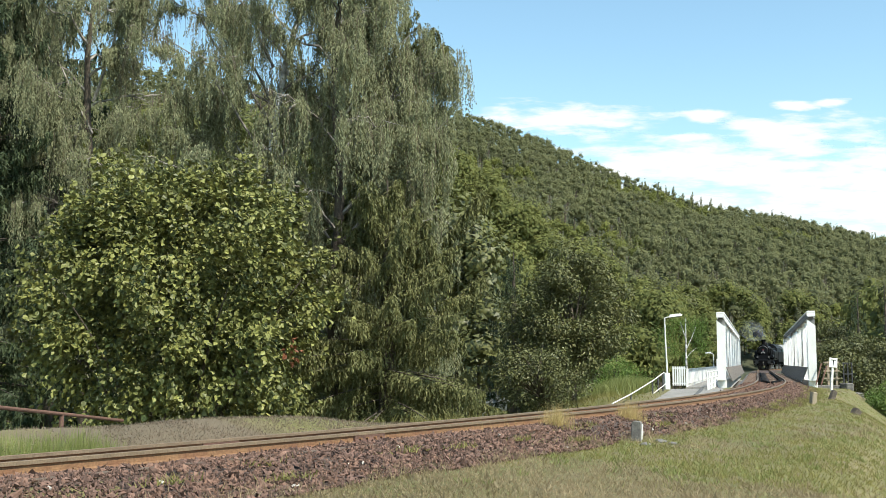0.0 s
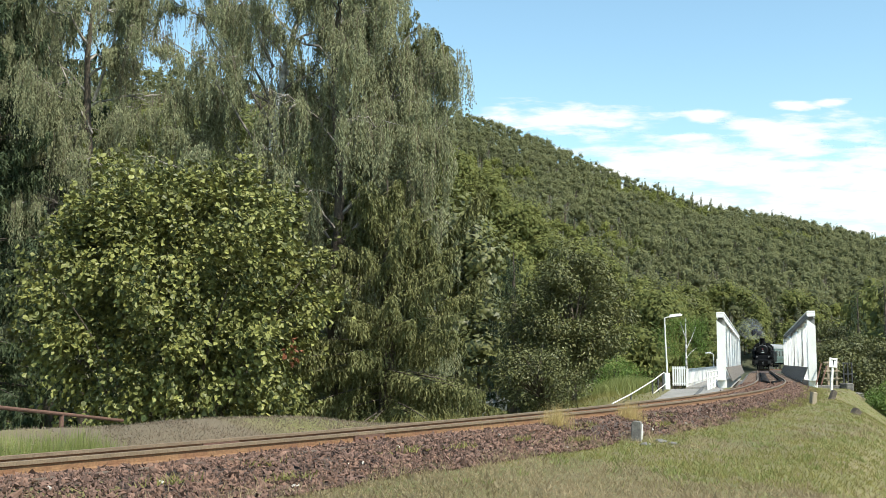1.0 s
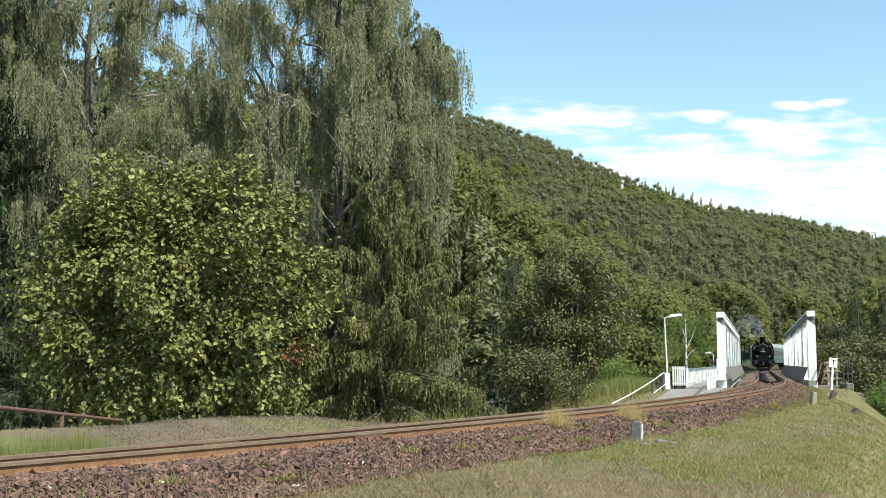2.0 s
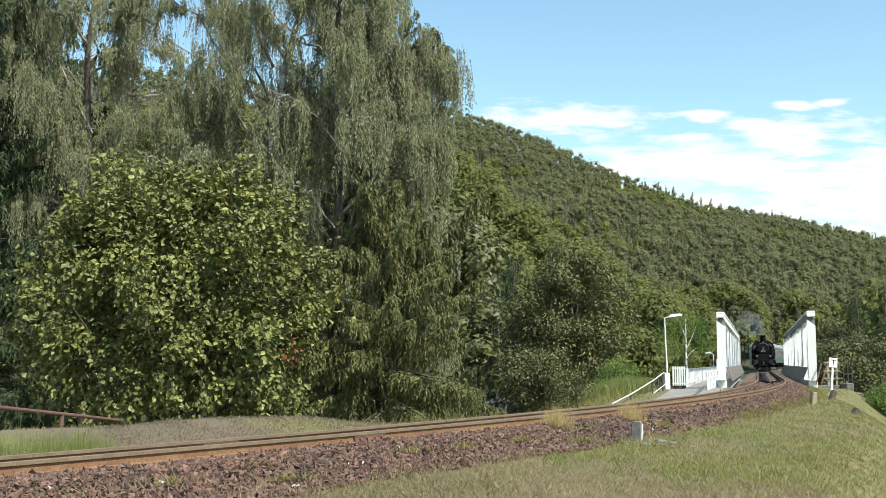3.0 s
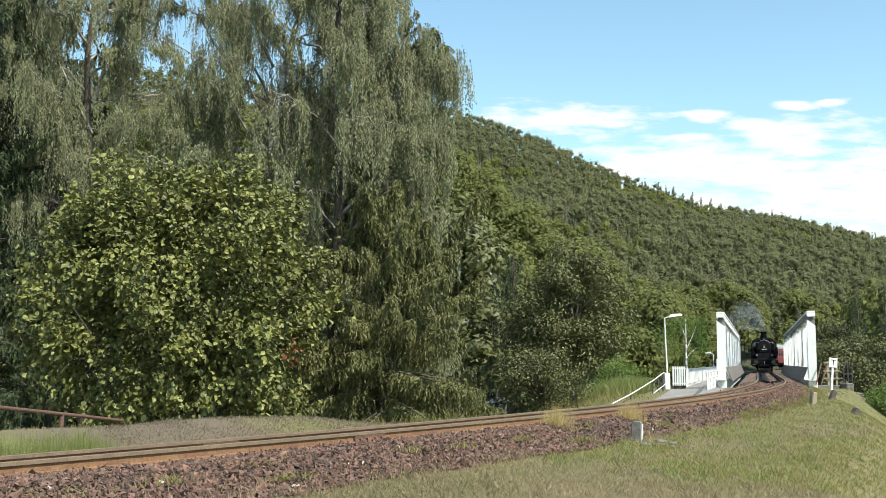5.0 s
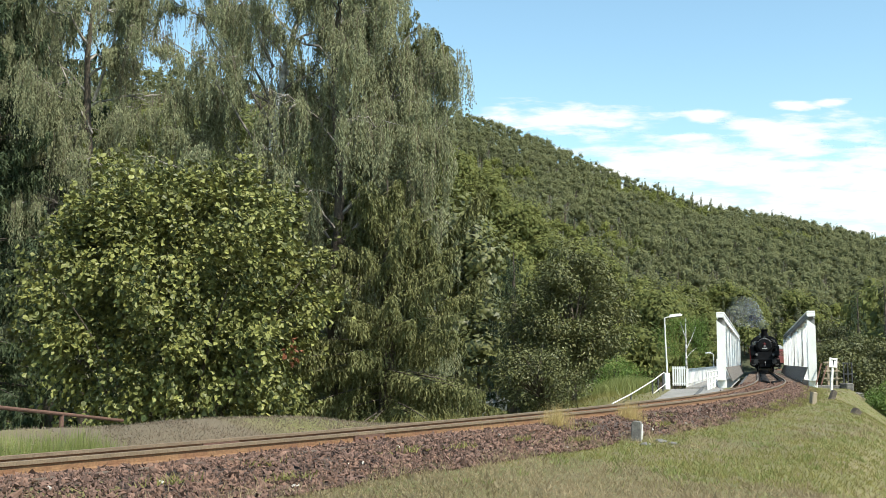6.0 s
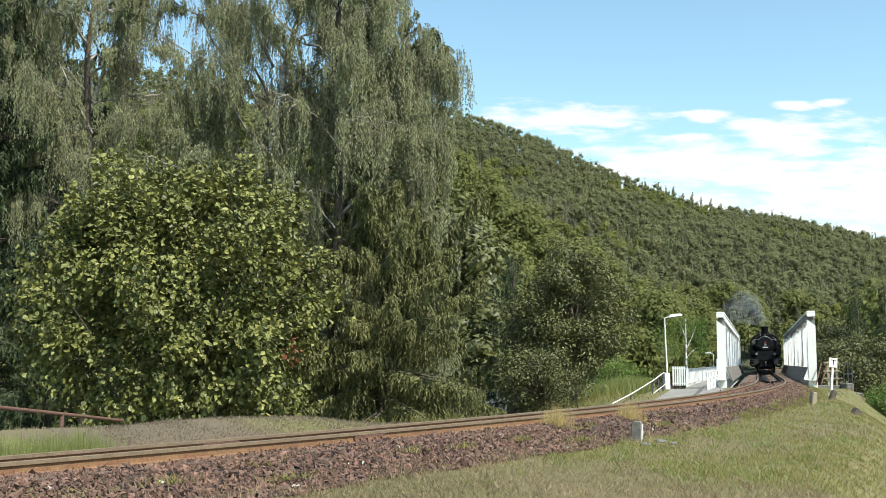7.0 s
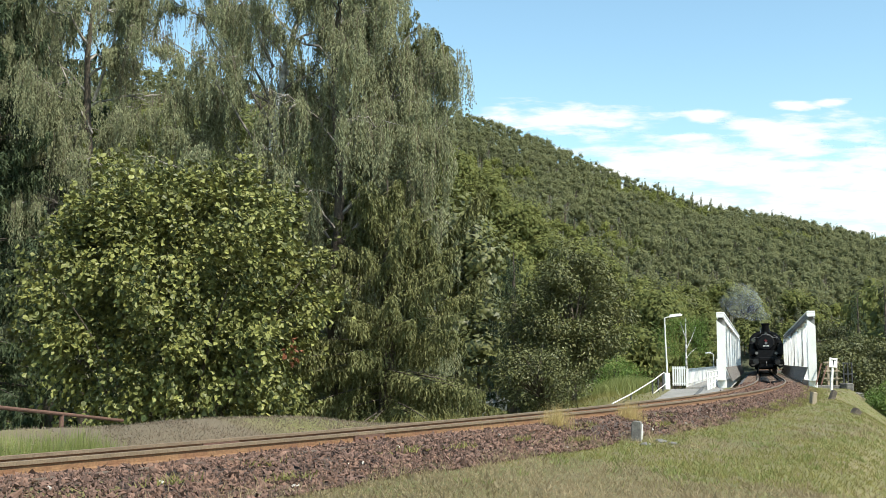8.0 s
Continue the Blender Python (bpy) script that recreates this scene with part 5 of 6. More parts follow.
def build_markers():
    # whistle-board style sign
    x, y = 20.45, 57.0
    z = height_at(x, y)
    ob = thing("track_sign", "white square trackside sign with a black letter T on a post", "sign", Matrix.Translation((x, y, z)) @ pose(0, 0, 0, 0, 5, 4))
    top = 1.0 - z
    part("post", a_box(-0.06, 0.06, -0.05, 0.05, -0.3, top - 0.2, 0.01), M_WHITE_WORN, ob)
    bd = part("board", a_box(-0.22, 0.22, -0.085, -0.055, top - 0.26, top + 0.24, 0.01), M_WHITE, ob)
    fc = bpy.data.curves.new("letter", "FONT")
    fc.body, fc.size, fc.extrude, fc.align_x, fc.align_y = "T", 0.44, 0.006, "CENTER", "CENTER"
    tmp = bpy.data.objects.new("letter_curve", fc)
    scene.collection.objects.link(tmp)
    me = bpy.data.meshes.new_from_object(tmp)
    bpy.data.objects.remove(tmp)
    me.materials.clear()
    me.materials.append(M_INK)
    lt = part("letter", me, M_INK, bd, "black letter T")
    lt.matrix_basis = pose(0, -0.094, top - 0.02, 90, 0, 0)
    # short stubs on the bank
    for x, y, h, w, ry, rx, mat, lab in ((12.48, 36.6, 0.42, 0.19, 10, 0, M_TIMBER, "short leaning weathered stub on the grass bank"),
                                        (15.23, 42.5, 0.42, 0.2, 34, -10, M_BARK, "short dark tilted timber stub on the grass bank"),
                                        (12.08, 31.8, 0.16, 0.22, 40, 0, M_BARK, "low dark stump on the grass bank")):
        ob = thing("stub_post", lab, "post", Matrix.Translation((x, y, height_at(x, y))) @ pose(0, 0, 0, rx, ry, 20), "bank stubs")
        part("post", a_box(-w / 2, w / 2, -w / 2, w / 2, -0.2, h, 0.025), mat, ob)
    x, y = 3.45, 19.4
    ob = thing("marker_stone", "squat grey concrete marker stone with sunlight whitened onto one side", "marker stone", Matrix.Translation((x, y, height_at(x, y))) @ pose(0, 0, 0, 0, 3, -18))
    bm = bmesh.new()
    prism(bm, [(-0.095, -0.15), (0.095, -0.15), (0.085, 0.32), (0.06, 0.35), (-0.06, 0.35), (-0.085, 0.32)], -0.09, 0.09)
    bmesh.ops.bevel(bm, geom=list(bm.edges), offset=0.012, segments=1, affect="EDGES")
    part("stone", bm, M_OLDSTONE, ob)
    # white slab: the sun's brightness on this side, put into colour
    part("sunlit_face", a_box(0.092, 0.1, -0.08, 0.08, -0.02, 0.3), M_WHITE_WORN, ob, "white side standing for sunlight")
    # chunks of pale stone beside it
    for i, (x, y, r) in enumerate(((3.85, 19.3, 0.08), (3.98, 18.9, 0.06), (3.45, 18.5, 0.07))):
        bm = bmesh.new()
        bmesh.ops.create_icosphere(bm, subdivisions=2, radius=r)
        for v in bm.verts:
            v.co = Vector((v.co.x * 1.5, v.co.y, v.co.z * 0.6)) * (1 + 0.5 * noise.noise(v.co * 9 + Vector((i * 5, 0, 0))))
        o = single("rubble_stone", bm, M_OLDSTONE, "pale lump of broken stone in the grass", "stone", "rubble")
        o.matrix_world = Matrix.Translation((x, y, height_at(x, y) + r * 0.2))


def build_fences():
    f = thing("timber_fence", "pale weathered timber fence beside the bridge end", "fence")
    for z in (0.0, 0.45, 0.95):
        part("board", a_box(22.9, 23.85, 64.97, 65.03, z, z + 0.09), M_TIMBER, f)
    for x in (23.2, 23.7):
        part("post", a_box(x - 0.06, x + 0.06, 65.034, 65.13, -1.3, 1.06), M_TIMBER, f)
    g = thing("metal_railing", "dark metal railing on the abutment wing", "railing")
    for x in (23.95, 24.2, 24.45):
        part("post", a_tube([(x, 64.6, -1.2), (x, 64.6, 1.0)], 0.035, 6), M_DARKRAIL, g)
    for z in (0.3, 0.95):
        part("rail", a_tube([(23.9, 64.6, z), (24.5, 64.6, z)], 0.03, 6), M_DARKRAIL, g)
    w = thing("abutment_wing", "stepped grey concrete wing wall of the abutment", "wall", kind="structure")
    part("block", a_box(23.75, 24.2, 63.7, 64.8, -5.0, -0.22, 0.05), M_OLDSTONE, w)
    part("block", a_box(23.55, 23.95, 61.6, 62.8, -5.0, -0.72, 0.06), M_OLDSTONE, w)
    part("footing", a_box(22.3, 23.746, 64.6, 65.3, -4.0, -0.36, 0.03), M_OLDSTONE, w)
    b = thing("brace", "rusty brown steel struts against the truss end", "strut")
    for k in (0, 0.3):
        part("strut", a_tube([(21.3 + k, 61.8, -0.3), (21.8 + k, 62.2, 0.95 - 0.5 * k)], 0.04, 6), M_PIPE, b)
    p = thing("barrier_pipe", "rusty steel pipe barrier beside the verge", "pipe")
    part("pipe", a_tube([(-9.2, 15.2, 0.50), (-7.05, 17.0, 0.30), (-6.75, 19.5, 0.06), (-6.5, 22.0, -0.18)], 0.034, 10), M_PIPE, p)
    part("support", a_tube([(-6.78, 19.3, 0.07), (-6.78, 19.3, height_at(-6.78, 19.3) - 0.2)], 0.04, 8), M_PIPE, p)


def build_house(name, label, x, y, z, w, l, h, roof, wall):
    ob = thing(name, label, "building", Matrix.Translation((x, y, z)))
    part("wall", a_box(-w / 2, w / 2, -l / 2, l / 2, -11, h), wall, ob)
    bm = bmesh.new()
    prism(bm, [(-w / 2 - 0.3, h + 0.004), (w / 2 + 0.3, h + 0.004), (0, h + w * 0.42)], -l / 2 - 0.3, l / 2 + 0.3)
    part("roof", bm, roof, ob)


build_footbridge()
build_street_lamp()
build_far_lamp()
build_handrail()
build_markers()
build_fences()
build_house("garden_shed", "small pale shed with a grey roof among the shrubs", 2.75, 58, -3.1, 1.2, 2.4, 2.0, M_GREYROOF, M_WHITE_WORN)
build_house("cottage", "small house with a red roof in the trees", 23.0, 132, 0.0, 2.6, 6, 2.4, M_ROOFRED, M_TIMBER)


# ---- clouds ----
def cloud_material():
    m = bpy.data.materials.new("cloud_vapour")
    m.use_nodes = True
    n, l = m.node_tree.nodes, m.node_tree.links
    n.remove(n["Principled BSDF"])
    tc, mp, no = n.new("ShaderNodeTexCoord"), n.new("ShaderNodeMapping"), n.new("ShaderNodeTexNoise")
    mp.inputs["Scale"].default_value = (0.0036, 0.0036, 0.017)
    no.inputs["Scale"].default_value, no.inputs["Detail"].default_value, no.inputs["Roughness"].default_value = 1.6, 7, 0.6
    l.new(tc.outputs["Object"], mp.inputs[0])
    l.new(mp.outputs[0], no.inputs["Vector"])
    gm = n.new("ShaderNodeMapping")
    gm.inputs["Location"].default_value, gm.inputs["Scale"].default_value = (-1, 0, -1), (2, 0, 2)
    gr = n.new("ShaderNodeTexGradient")
    gr.gradient_type = "SPHERICAL"
    l.new(tc.outputs["Generated"], gm.inputs[0])
    l.new(gm.outputs[0], gr.inputs[0])
    a = n.new("ShaderNodeMath")
    a.operation = "MULTIPLY_ADD"
    a.inputs[1].default_value, a.inputs[2].default_value = 3.6, -1.85
    l.new(no.outputs[0], a.inputs[0])
    b = n.new("ShaderNodeMath")
    b.operation = "MULTIPLY_ADD"
    b.inputs[1].default_value = 1.3
    l.new(gr.outputs["Fac"], b.inputs[0])
    l.new(a.outputs[0], b.inputs[2])
    r = n.new("ShaderNodeMapRange")
    r.interpolation_type = "SMOOTHSTEP"
    r.inputs[1].default_value, r.inputs[2].default_value, r.inputs[4].default_value = 0.12, 1.0, 0.95
    l.new(b.outputs[0], r.inputs[0])
    tr, em, mx = n.new("ShaderNodeBsdfTransparent"), n.new("ShaderNodeEmission"), n.new("ShaderNodeMixShader")
    em.inputs[0].default_value, em.inputs[1].default_value = (0.95, 0.98, 1.0, 1), 0.72
    l.new(r.outputs[0], mx.inputs[0])
    l.new(tr.outputs[0], mx.inputs[1])
    l.new(em.outputs[0], mx.inputs[2])
    l.new(mx.outputs[0], n["Material Output"].inputs[0])
    return m


M_CLOUD = cloud_material()
for i, (cx, cz, w, h) in enumerate(((300, 598, 640, 110), (1000, 420, 1700, 420), (600, 500, 1000, 150), (870, 578, 440, 90), (885, 645, 130, 34), (980, 654, 110, 26), (665, 624, 160, 46), (-900, 500, 1500, 300), (1900, 600, 1300, 420))):
    y = 2600 + i * 12
    v = [(cx - w / 2, y, cz - h / 2), (cx + w / 2, y, cz - h / 2), (cx + w / 2, y, cz + h / 2), (cx - w / 2, y, cz + h / 2)]
    ob = new("cloud_backdrop", np_mesh("cloud_backdrop", v, [(0, 1, 2, 3)], M_CLOUD))
    tagged(ob, "thin bright white fair-weather cloud", "cloud", kind="structure")


# ---- train ----
def disc_y(bm, x, z, r, y0, y1, seg=24, r1=None):
    m = Matrix.Translation((x, (y0 + y1) / 2, z)) @ Euler((radians(-90), 0, 0)).to_matrix().to_4x4()
    bmesh.ops.create_cone(bm, cap_ends=True, segments=seg, radius1=r, radius2=r if r1 is None else r1, depth=abs(y1 - y0), matrix=m)
    return bm


def lathe_z(bm, x, y, outline, seg=20):
    """Turn (radius, z) about an upright axis."""
    rings = [[bm.verts.new((x + r * math.cos(2 * math.pi * j / seg), y + r * math.sin(2 * math.pi * j / seg), z)) for j in range(seg)] for r, z in outline]
    for a, b in zip(rings, rings[1:]):
        for j in range(seg):
            bm.faces.new((a[j], a[(j + 1) % seg], b[(j + 1) % seg], b[j]))
    bm.faces.new(rings[0])
    bm.faces.new(rings[-1])
    bmesh.ops.recalc_face_normals(bm, faces=bm.faces)
    return bm


def wheel_parts(parent, x, y, r, spokes=True):
    """A wheel that turns about its own axle."""
    w = part("wheel", disc_y(bmesh.new(), 0, 0, r, -0.06, 0.06, 28), M_BLACK, parent)
    part("tyre", disc_y(bmesh.new(), 0, 0, r + 0.012, -0.05, 0.085, 32), M_STEEL, w)
    part("hub", disc_y(bmesh.new(), 0, 0, 0.12, -0.1, 0.1, 12), M_SOOT, w)
    w.matrix_basis = pose(x, y, r, 0, 0, 90)
    return w


def build_locomotive():
    """Front at y = 0, travelling along +y; rail heads at z = 0."""
    ob = thing("steam_locomotive", "black steam locomotive with tall chimney, red star and round lamps", "locomotive")
    boiler = bmesh.new()
    disc_y(boiler, 0, 2.72, 0.86, -7.6, -1.35, 32)
    part("boiler", boiler, M_BLACK, ob, smooth=False)
    sm = part("smokebox", disc_y(bmesh.new(), 0, 2.72, 0.90, -2.6, -0.95, 32), M_SOOT, ob)
    part("smokebox_door", disc_y(bmesh.new(), 0, 2.72, 0.72, -0.952, -0.85, 28, 0.6), M_BLACK, sm)
    bm = bmesh.new()
    pts = [((0.19 if i % 2 == 0 else 0.078) * math.cos(radians(90 + 36 * i)), (0.19 if i % 2 == 0 else 0.078) * math.sin(radians(90 + 36 * i)) + 2.86) for i in range(10)]
    prism(bm, pts, -0.846, -0.80)
    part("star", bm, M_STAR, sm, "red five-pointed star")
    pl = part("number_plate", a_box(-0.30, 0.30, -0.846, -0.81, 2.33, 2.5, 0.01), M_INK, sm)
    for i in range(5):
        part("plate_bar", a_box(-0.22 + i * 0.1, -0.165 + i * 0.1, -0.808, -0.80, 2.37, 2.46), M_WHITE, pl)
    ch = part("chimney", lathe_z(bmesh.new(), 0, -1.75, [(0.36, 3.5), (0.30, 3.62), (0.27, 3.75), (0.30, 4.22), (0.36, 4.28), (0.36, 4.38), (0.28, 4.38), (0.26, 4.1)]), M_SOOT, ob)
    part("dome", lathe_z(bmesh.new(), 0, -3.8, [(0.42, 3.4), (0.42, 3.85), (0.33, 4.05), (0.1, 4.12)]), M_BLACK, ob)
    part("sand_dome", lathe_z(bmesh.new(), 0, -5.2, [(0.40, 3.4), (0.40, 3.75), (0.3, 3.92), (0.1, 3.97)]), M_BLACK, ob)
    part("whistle", a_tube([(0.42, -2.2, 3.4), (0.42, -2.2, 4.05)], 0.05, 8), M_STEEL, ob)
    part("frame", a_box(-0.6, 0.6, -10.0, -0.5, 0.55, 1.45, 0.03), M_BLACK, ob)
    part("running_plate", a_box(-1.42, 1.42, -8.2, -0.9, 1.42, 1.50, 0.01), M_BLACK, ob)
    part("front_apron", prism(bmesh.new(), [(-0.95, 1.25), (0.95, 1.25), (0.75, 2.05), (-0.75, 2.05)], -1.1, -0.75), M_BLACK, ob)
    for sx in (-1, 1):
        part("side_tank", a_box(min(sx * 0.88, sx * 1.45), max(sx * 0.88, sx * 1.45), -7.6, -2.9, 1.504, 2.85, 0.22), M_BLACK, ob)
        part("air_reservoir", disc_y(bmesh.new(), sx * 1.12, 1.95, 0.26, -2.85, -1.3, 16), M_BLACK, ob)
        cy = part("cylinder", disc_y(bmesh.new(), sx * 1.12, 0.92, 0.36, -2.5, -1.15, 20), M_BLACK, ob)
        part("cylinder_cover", disc_y(bmesh.new(), sx * 1.12, 0.92, 0.24, -1.148, -1.02, 16, 0.2), M_STEEL, cy)
        bf = part("buffer", disc_y(bmesh.new(), sx * 0.88, 1.06, 0.11, -0.48, -0.05, 14), M_SOOT, ob)
        part("buffer_head", disc_y(bmesh.new(), sx * 0.88, 1.06, 0.24, -0.05, 0.0, 20), M_WORNSTEEL, bf)
        lp = part("headlamp", disc_y(bmesh.new(), sx * 0.80, 1.80, 0.15, -0.80, -0.55, 16, 0.17), M_BLACK, ob)
        part("lens", disc_y(bmesh.new(), sx * 0.80, 1.80, 0.125, -0.549, -0.53, 16), M_LENS, lp, "round clear lamp lens")
        part("step", a_box(min(sx * 1.05, sx * 1.4), max(sx * 1.05, sx * 1.4), -1.2, -0.9, 0.4, 0.44), M_SOOT, ob)
        part("handrail", a_tube([(sx * 0.98, -7.5, 3.15), (sx * 0.98, -1.2, 3.15), (sx * 0.62, -0.82, 3.15)], 0.02, 6), M_STEEL, ob)
        part("guard_iron", a_box(sx * 0.75 - 0.05, sx * 0.75 + 0.05, -0.75, -0.7, 0.08, 0.75), M_SOOT, ob)
    pump = part("air_pump", lathe_z(bmesh.new(), -1.0, -1.9, [(0.17, 2.15), (0.17, 2.5), (0.1, 2.55), (0.1, 2.62), (0.17, 2.67), (0.17, 3.0), (0.06, 3.06)], 14), M_BLACK, ob)
    part("steam_pipe", a_tube([(-0.5, -1.5, 3.4), (-0.95, -1.6, 3.2), (-1.0, -1.9, 3.04)], 0.04, 8), M_WORNSTEEL, pump)
    part("front_handrail", a_tube([(-0.6, -0.82, 3.12), (-0.35, -0.80, 3.36), (0.0, -0.80, 3.44), (0.35, -0.80, 3.36), (0.6, -0.82, 3.12)], 0.02, 6), M_STEEL, ob)
    part("door_wheel", disc_y(bmesh.new(), 0, 2.66, 0.12, -0.848, -0.80, 14, 0.1), M_STEEL, sm)
    for a in (-0.45, -0.15, 0.15, 0.45):
        part("door_clamp", a_box(0.66 * math.sin(a * 4) - 0.05, 0.66 * math.sin(a * 4) + 0.05, -0.95, -0.83, 2.72 + 0.66 * math.cos(a * 4) - 0.04, 2.72 + 0.66 * math.cos(a * 4) + 0.04), M_WORNSTEEL, sm)
    for sx in (-0.55, 0.55):
        part("brake_hose", a_tube([(sx, -0.48, 1.0), (sx, -0.3, 0.95), (sx * 0.95, -0.28, 0.6), (sx * 0.9, -0.35, 0.45)], 0.035, 8), M_SOOT, ob)
    part("footplate_edge", a_box(-1.42, 1.42, -0.9, -0.62, 1.264, 1.32), M_WORNSTEEL, ob)
    up = part("top_lamp", disc_y(bmesh.new(), 0.0, 3.52, 0.13, -1.1, -0.9, 16, 0.15), M_BLACK, ob)
    part("lens", disc_y(bmesh.new(), 0.0, 3.52, 0.1, -0.899, -0.88, 16), M_GLASS, up)
    part("buffer_beam", a_box(-1.42, 1.42, -0.6, -0.48, 0.86, 1.26, 0.01), M_SOOT, ob)
    part("coupling_hook", a_tube([(0, -0.48, 1.05), (0, -0.2, 1.05), (0, -0.12, 0.95), (0, -0.2, 0.7)], 0.045, 6), M_STEEL, ob)
    cab = bmesh.new()
    arch = [(-1.43, 1.5), (1.43, 1.5), (1.43, 2.95)] + [(1.43 * math.cos(radians(a)), 2.95 + 1.0 * math.sin(radians(a))) for a in range(15, 180, 15)] + [(-1.43, 2.95)]
    prism(cab, arch, -10.2, -7.7)
    cab = part("cab", cab, M_BLACK, ob)
    for sx in (-1, 1):
        part("cab_window", disc_y(bmesh.new(), sx * 1.05, 3.05, 0.2, -7.698, -7.68, 16), M_GLASS, cab)
    wheels = []
    for y, r in ((-1.9, 0.45), (-3.6, 0.62), (-5.0, 0.62), (-6.4, 0.62), (-7.8, 0.62)):
        for sx in (-0.75, 0.75):
            wheels.append((wheel_parts(ob, sx, y, r), sx, y, r))
    rods = []
    for sx in (-1, 1):
        rods.append((part("coupling_rod", a_box(-0.03, 0.03, -7.85, -3.55, -0.05, 0.05, 0.01), M_STEEL, ob), sx))
    return ob, wheels, rods


def build_coach(name, label, body, band, length):
    ob = thing(name, label, "railway coach", group="railway coaches")
    side = [(-1.42, 0.95), (1.42, 0.95), (1.45, 1.6), (1.42, 3.1)] + [(1.42 * math.cos(radians(a)), 3.1 + 0.72 * math.sin(radians(a))) for a in range(18, 180, 18)] + [(-1.42, 3.1), (-1.45, 1.6)]
    shell = part("body", prism(bmesh.new(), side, -length, 0), body, ob)
    roof = [(1.46, 3.12)] + [(1.46 * math.cos(radians(a)), 3.12 + 0.78 * math.sin(radians(a))) for a in range(15, 180, 15)] + [(-1.46, 3.12)]
    part("roof", prism(bmesh.new(), roof, -length - 0.05, 0.05), M_GREYROOF, ob)
    n = int(length / 1.9)
    for sx in (-1, 1):
        for i in range(n):
            y = -1.2 - i * (length - 2.4) / (n - 1)
            w = part("window", a_box(min(sx * 1.40, sx * 1.455), max(sx * 1.40, sx * 1.455), y - 0.62, y + 0.62, 1.95, 2.85, 0.02), band, ob)
            part("pane", a_box(min(sx * 1.452, sx * 1.462), max(sx * 1.452, sx * 1.462), y - 0.54, y + 0.54, 2.03, 2.77), M_GLASS, w)
    part("end_door", a_box(-0.45, 0.45, 0.001, 0.04, 1.1, 3.0, 0.02), body, ob)
    part("underframe", a_box(-1.2, 1.2, -length, 0, 0.7, 0.946), M_SOOT, ob)
    for sx in (-1, 1):
        bf = part("buffer", disc_y(bmesh.new(), sx * 0.88, 1.06, 0.1, 0.0, 0.45, 12), M_SOOT, ob)
        part("buffer_head", disc_y(bmesh.new(), sx * 0.88, 1.06, 0.22, 0.45, 0.5, 16), M_SOOT, bf)
    wheels = []
    for y in (-1.8, -3.9, -length + 3.9, -length + 1.8):
        for sx in (-0.75, 0.75):
            wheels.append((wheel_parts(ob, sx, y, 0.46), sx, y, 0.46))
    for y in (-2.85, -length + 2.85):
        part("bogie", a_box(-1.0, 1.0, y - 1.5, y + 1.5, 0.3, 0.66, 0.04), M_SOOT, ob)
    return ob, wheels


def build_tender():
    ob = thing("tender", "black four-axle coal tender behind the locomotive", "tender")
    part("tank", a_box(-1.4, 1.4, -6.0, -0.1, 1.1, 2.7, 0.06), M_BLACK, ob)
    part("coal_bunker", prism(bmesh.new(), [(-1.1, 2.704), (1.1, 2.704), (0.95, 3.2), (-0.95, 3.2)], -4.8, -0.2), M_BLACK, ob)
    part("frame", a_box(-1.1, 1.1, -6.0, 0.0, 0.75, 1.096, 0.02), M_SOOT, ob)
    coal = bmesh.new()
    bmesh.ops.create_grid(coal, x_segments=10, y_segments=20, size=0.5)
    for v in coal.verts:
        v.co = Vector((v.co.x * 1.8, -2.5 + v.co.y * 4.4, 3.22 + 0.2 * max(0, 1 - (2 * v.co.x) ** 2) + 0.08 * noise.noise(v.co * 14)))
    part("coal", coal, M_SOOT, ob)
    wheels = []
    for y in (-1.0, -2.3, -3.7, -5.0):
        for sx in (-0.75, 0.75):
            wheels.append((wheel_parts(ob, sx, y, 0.48), sx, y, 0.48))
    return ob, wheels


loco, loco_wheels, loco_rods = build_locomotive()
LOCO_LEN = 10.4
TRAIN = [(*build_tender(), 10.7, 6.2),
         (*build_coach("green_coach", "dark grey-green passenger coach with grey roof and pale window frames", M_GREEN, M_GREYROOF, 26.8), 17.6, 26.8),
         (*build_coach("red_coach", "bright red passenger coach with grey roof", M_RED, M_RED, 24.0), 45.6, 24.0)]


# ---- smoke ----
def smoke_material(name, col, dens):
    m = bpy.data.materials.new(name)
    m.use_nodes = True
    n, l = m.node_tree.nodes, m.node_tree.links
    b = n["Principled BSDF"]
    b.inputs["Base Color"].default_value, b.inputs["Roughness"].default_value = (*col, 1), 1.0
    b.inputs["Specular IOR Level"].default_value = 0.0
    tc, no, mr = n.new("ShaderNodeTexCoord"), n.new("ShaderNodeTexNoise"), n.new("ShaderNodeMapRange")
    no.inputs["Scale"].default_value, no.inputs["Detail"].default_value = 0.8, 1
    mr.inputs[1].default_value, mr.inputs[2].default_value = 0.25, 0.75
    mr.inputs[3].default_value, mr.inputs[4].default_value = 0.0, dens
    l.new(tc.outputs["Object"], no.inputs["Vector"])
    l.new(no.outputs[0], mr.inputs[0])
    l.new(mr.outputs[0], b.inputs["Alpha"])
    return m


M_SMOKE = smoke_material("thin_smoke", (0.58, 0.62, 0.68), 0.05)


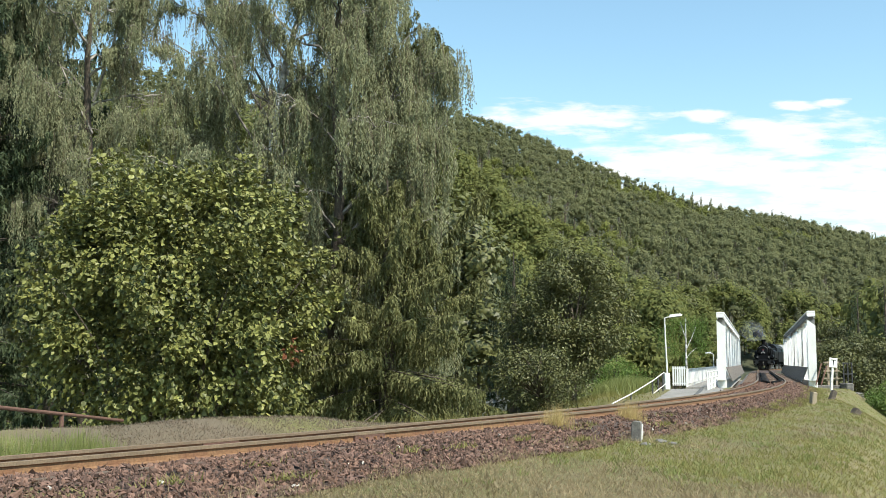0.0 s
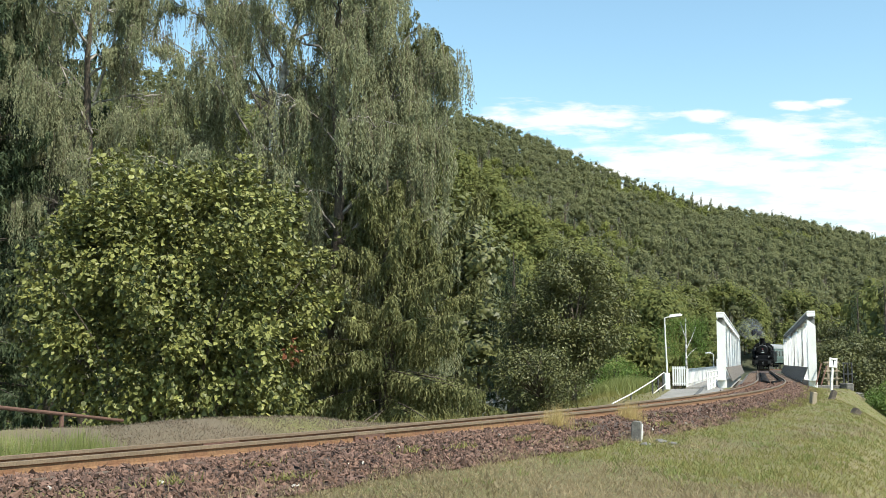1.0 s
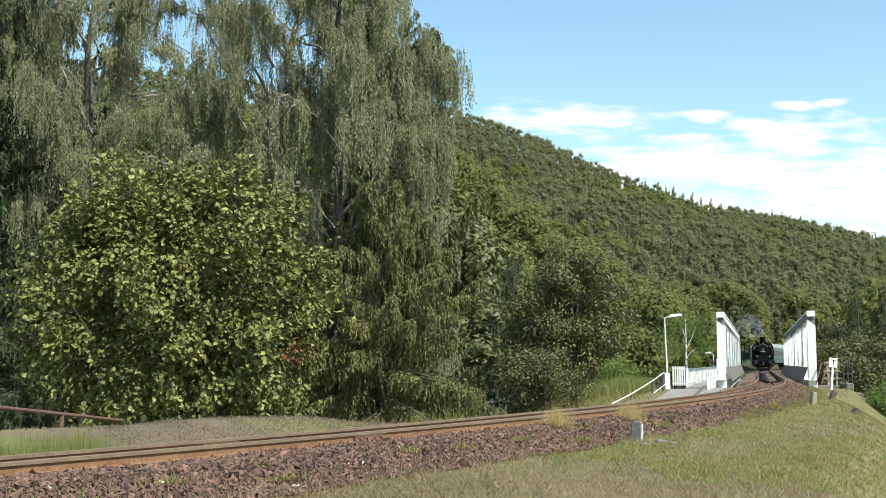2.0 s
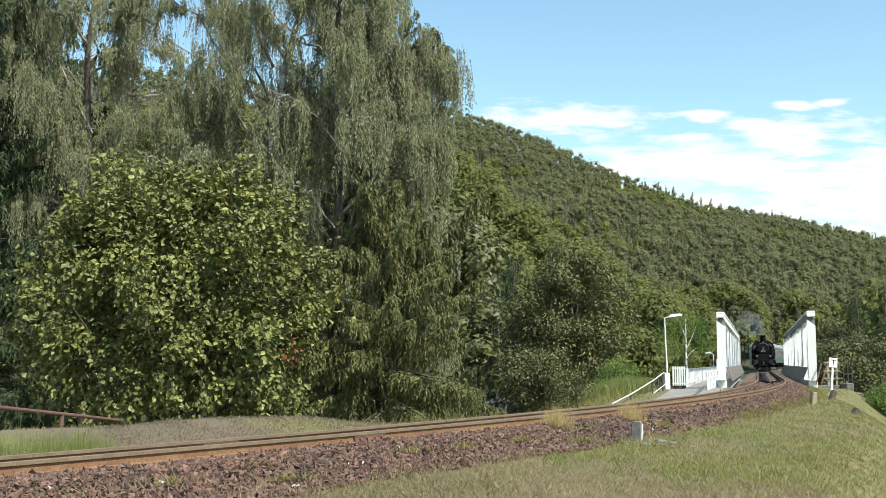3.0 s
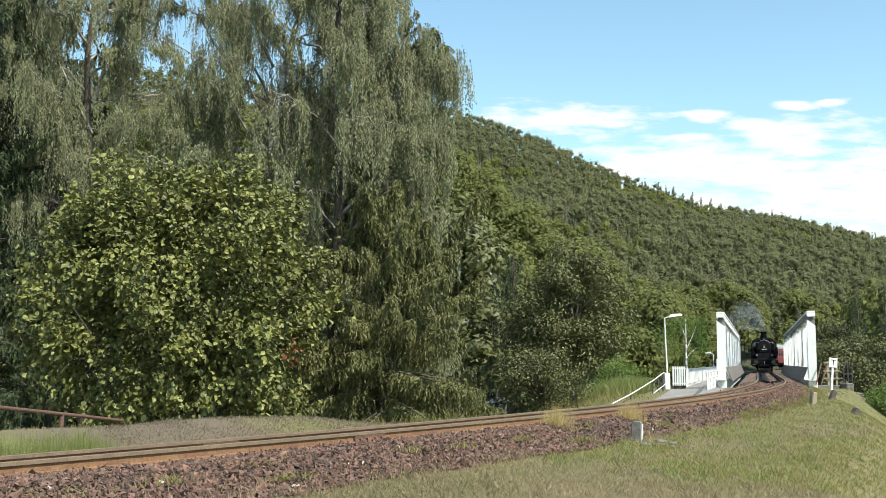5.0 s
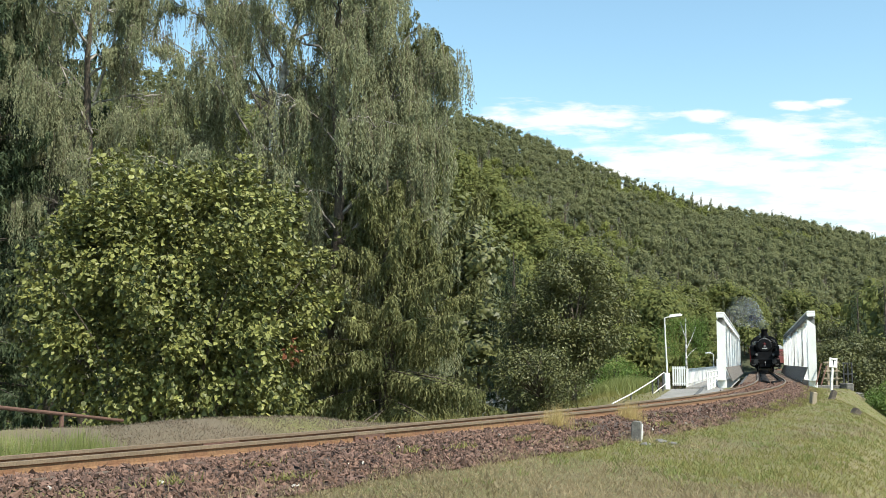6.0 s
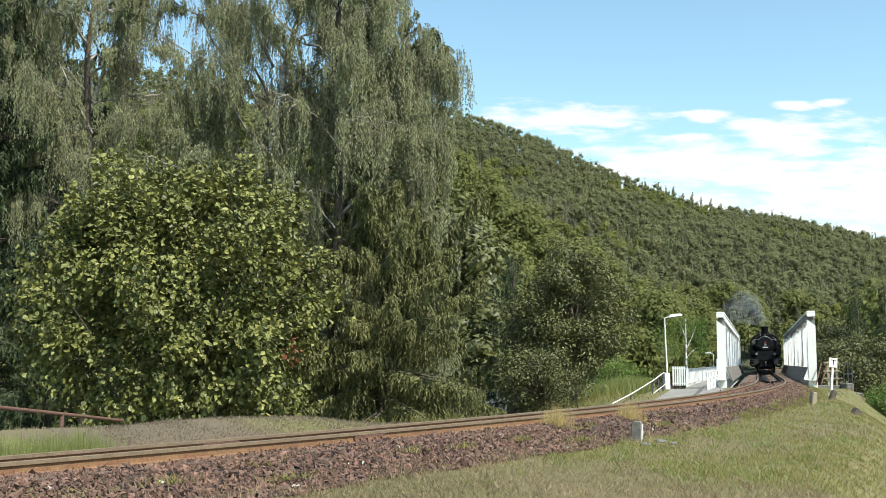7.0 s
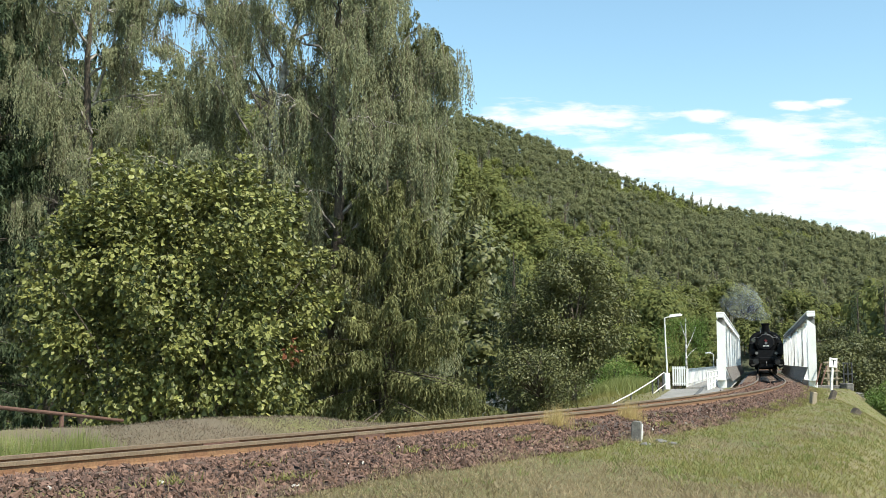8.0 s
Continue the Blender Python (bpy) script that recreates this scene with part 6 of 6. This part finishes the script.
def build_smoke():
    puffs = []
    for i in range(6):
        bm = bmesh.new()
        bmesh.ops.create_icosphere(bm, subdivisions=3, radius=0.6 + 1.15 * (i / 6))
        for v in bm.verts:
            v.co *= 1 + 0.45 * noise.noise(v.co * 1.3 + Vector((i * 3.1, 0, 0)))
        o = single("smoke_puff", bm, M_SMOKE, "thin bluish grey smoke puff above the chimney", "smoke", "smoke plume", smooth=True)
        f = (i + 0.5) / 6
        puffs.append((o, f, Vector((rng.normal(0, 0.5), rng.normal(0, 0.5), rng.normal(0, 0.45)))))
    return puffs


PUFFS = build_smoke()


# ---- motion of the train ----
def loco_front(t):
    """Station of the locomotive's front at t seconds."""
    return -39.5 + 8.55 * t


def rail_pose(s_front, length):
    a, b = on_track(s_front - length * 0.15), on_track(s_front - length * 0.85)
    d = (a - b).normalized()
    front = a + d * length * 0.15
    return pose(front.x, front.y, front.z, 0, 0, math.degrees(math.atan2(-d.x, d.y)))


def motions():
    times = [i * 0.5 for i in range(17)]
    fine = [i / 15 for i in range(121)]
    walk(loco, [(t, rail_pose(loco_front(t), LOCO_LEN)) for t in times])
    for coach, wheels, back, length in TRAIN:
        walk(coach, [(t, rail_pose(loco_front(t) - back, length)) for t in times])
        for w, x, y, r in wheels:
            walk(w, [(t, pose(x, y, r, 0, 0, 90) @ pose(0, 0, 0, 0, math.degrees(8.55 * t / r), 0)) for t in fine])
    for w, x, y, r in loco_wheels:
        walk(w, [(t, pose(x, y, r, 0, 0, 90) @ pose(0, 0, 0, 0, math.degrees(8.55 * t / r), 0)) for t in fine])
    for rod, sx in loco_rods:
        rows = []
        for t in fine:
            a = 8.55 * t / 0.62 + (0 if sx < 0 else math.pi / 2)
            rows.append((t, pose(sx * 0.92, 0.3 * math.sin(a) * 0.9, 0.62 + 0.3 * math.cos(a) * 0.9)))
        walk(rod, rows)
    for o, f, j in PUFFS:
        rows = []
        for t in times:
            base = on_track(loco_front(t) - 1.75, 0, 4.6)
            g = 0.65 + 0.35 * t / 8
            drift = Vector((-1.4 * f * g, 3.0 * f, 2.5 * f ** 0.75 * g)) + j * (0.15 + 0.6 * f)
            p = base + drift
            rows.append((t, pose(p.x, p.y, p.z, 4 * t * j.x, 3 * t * j.y, 6 * t * j.z)))
        walk(o, rows)


motions()
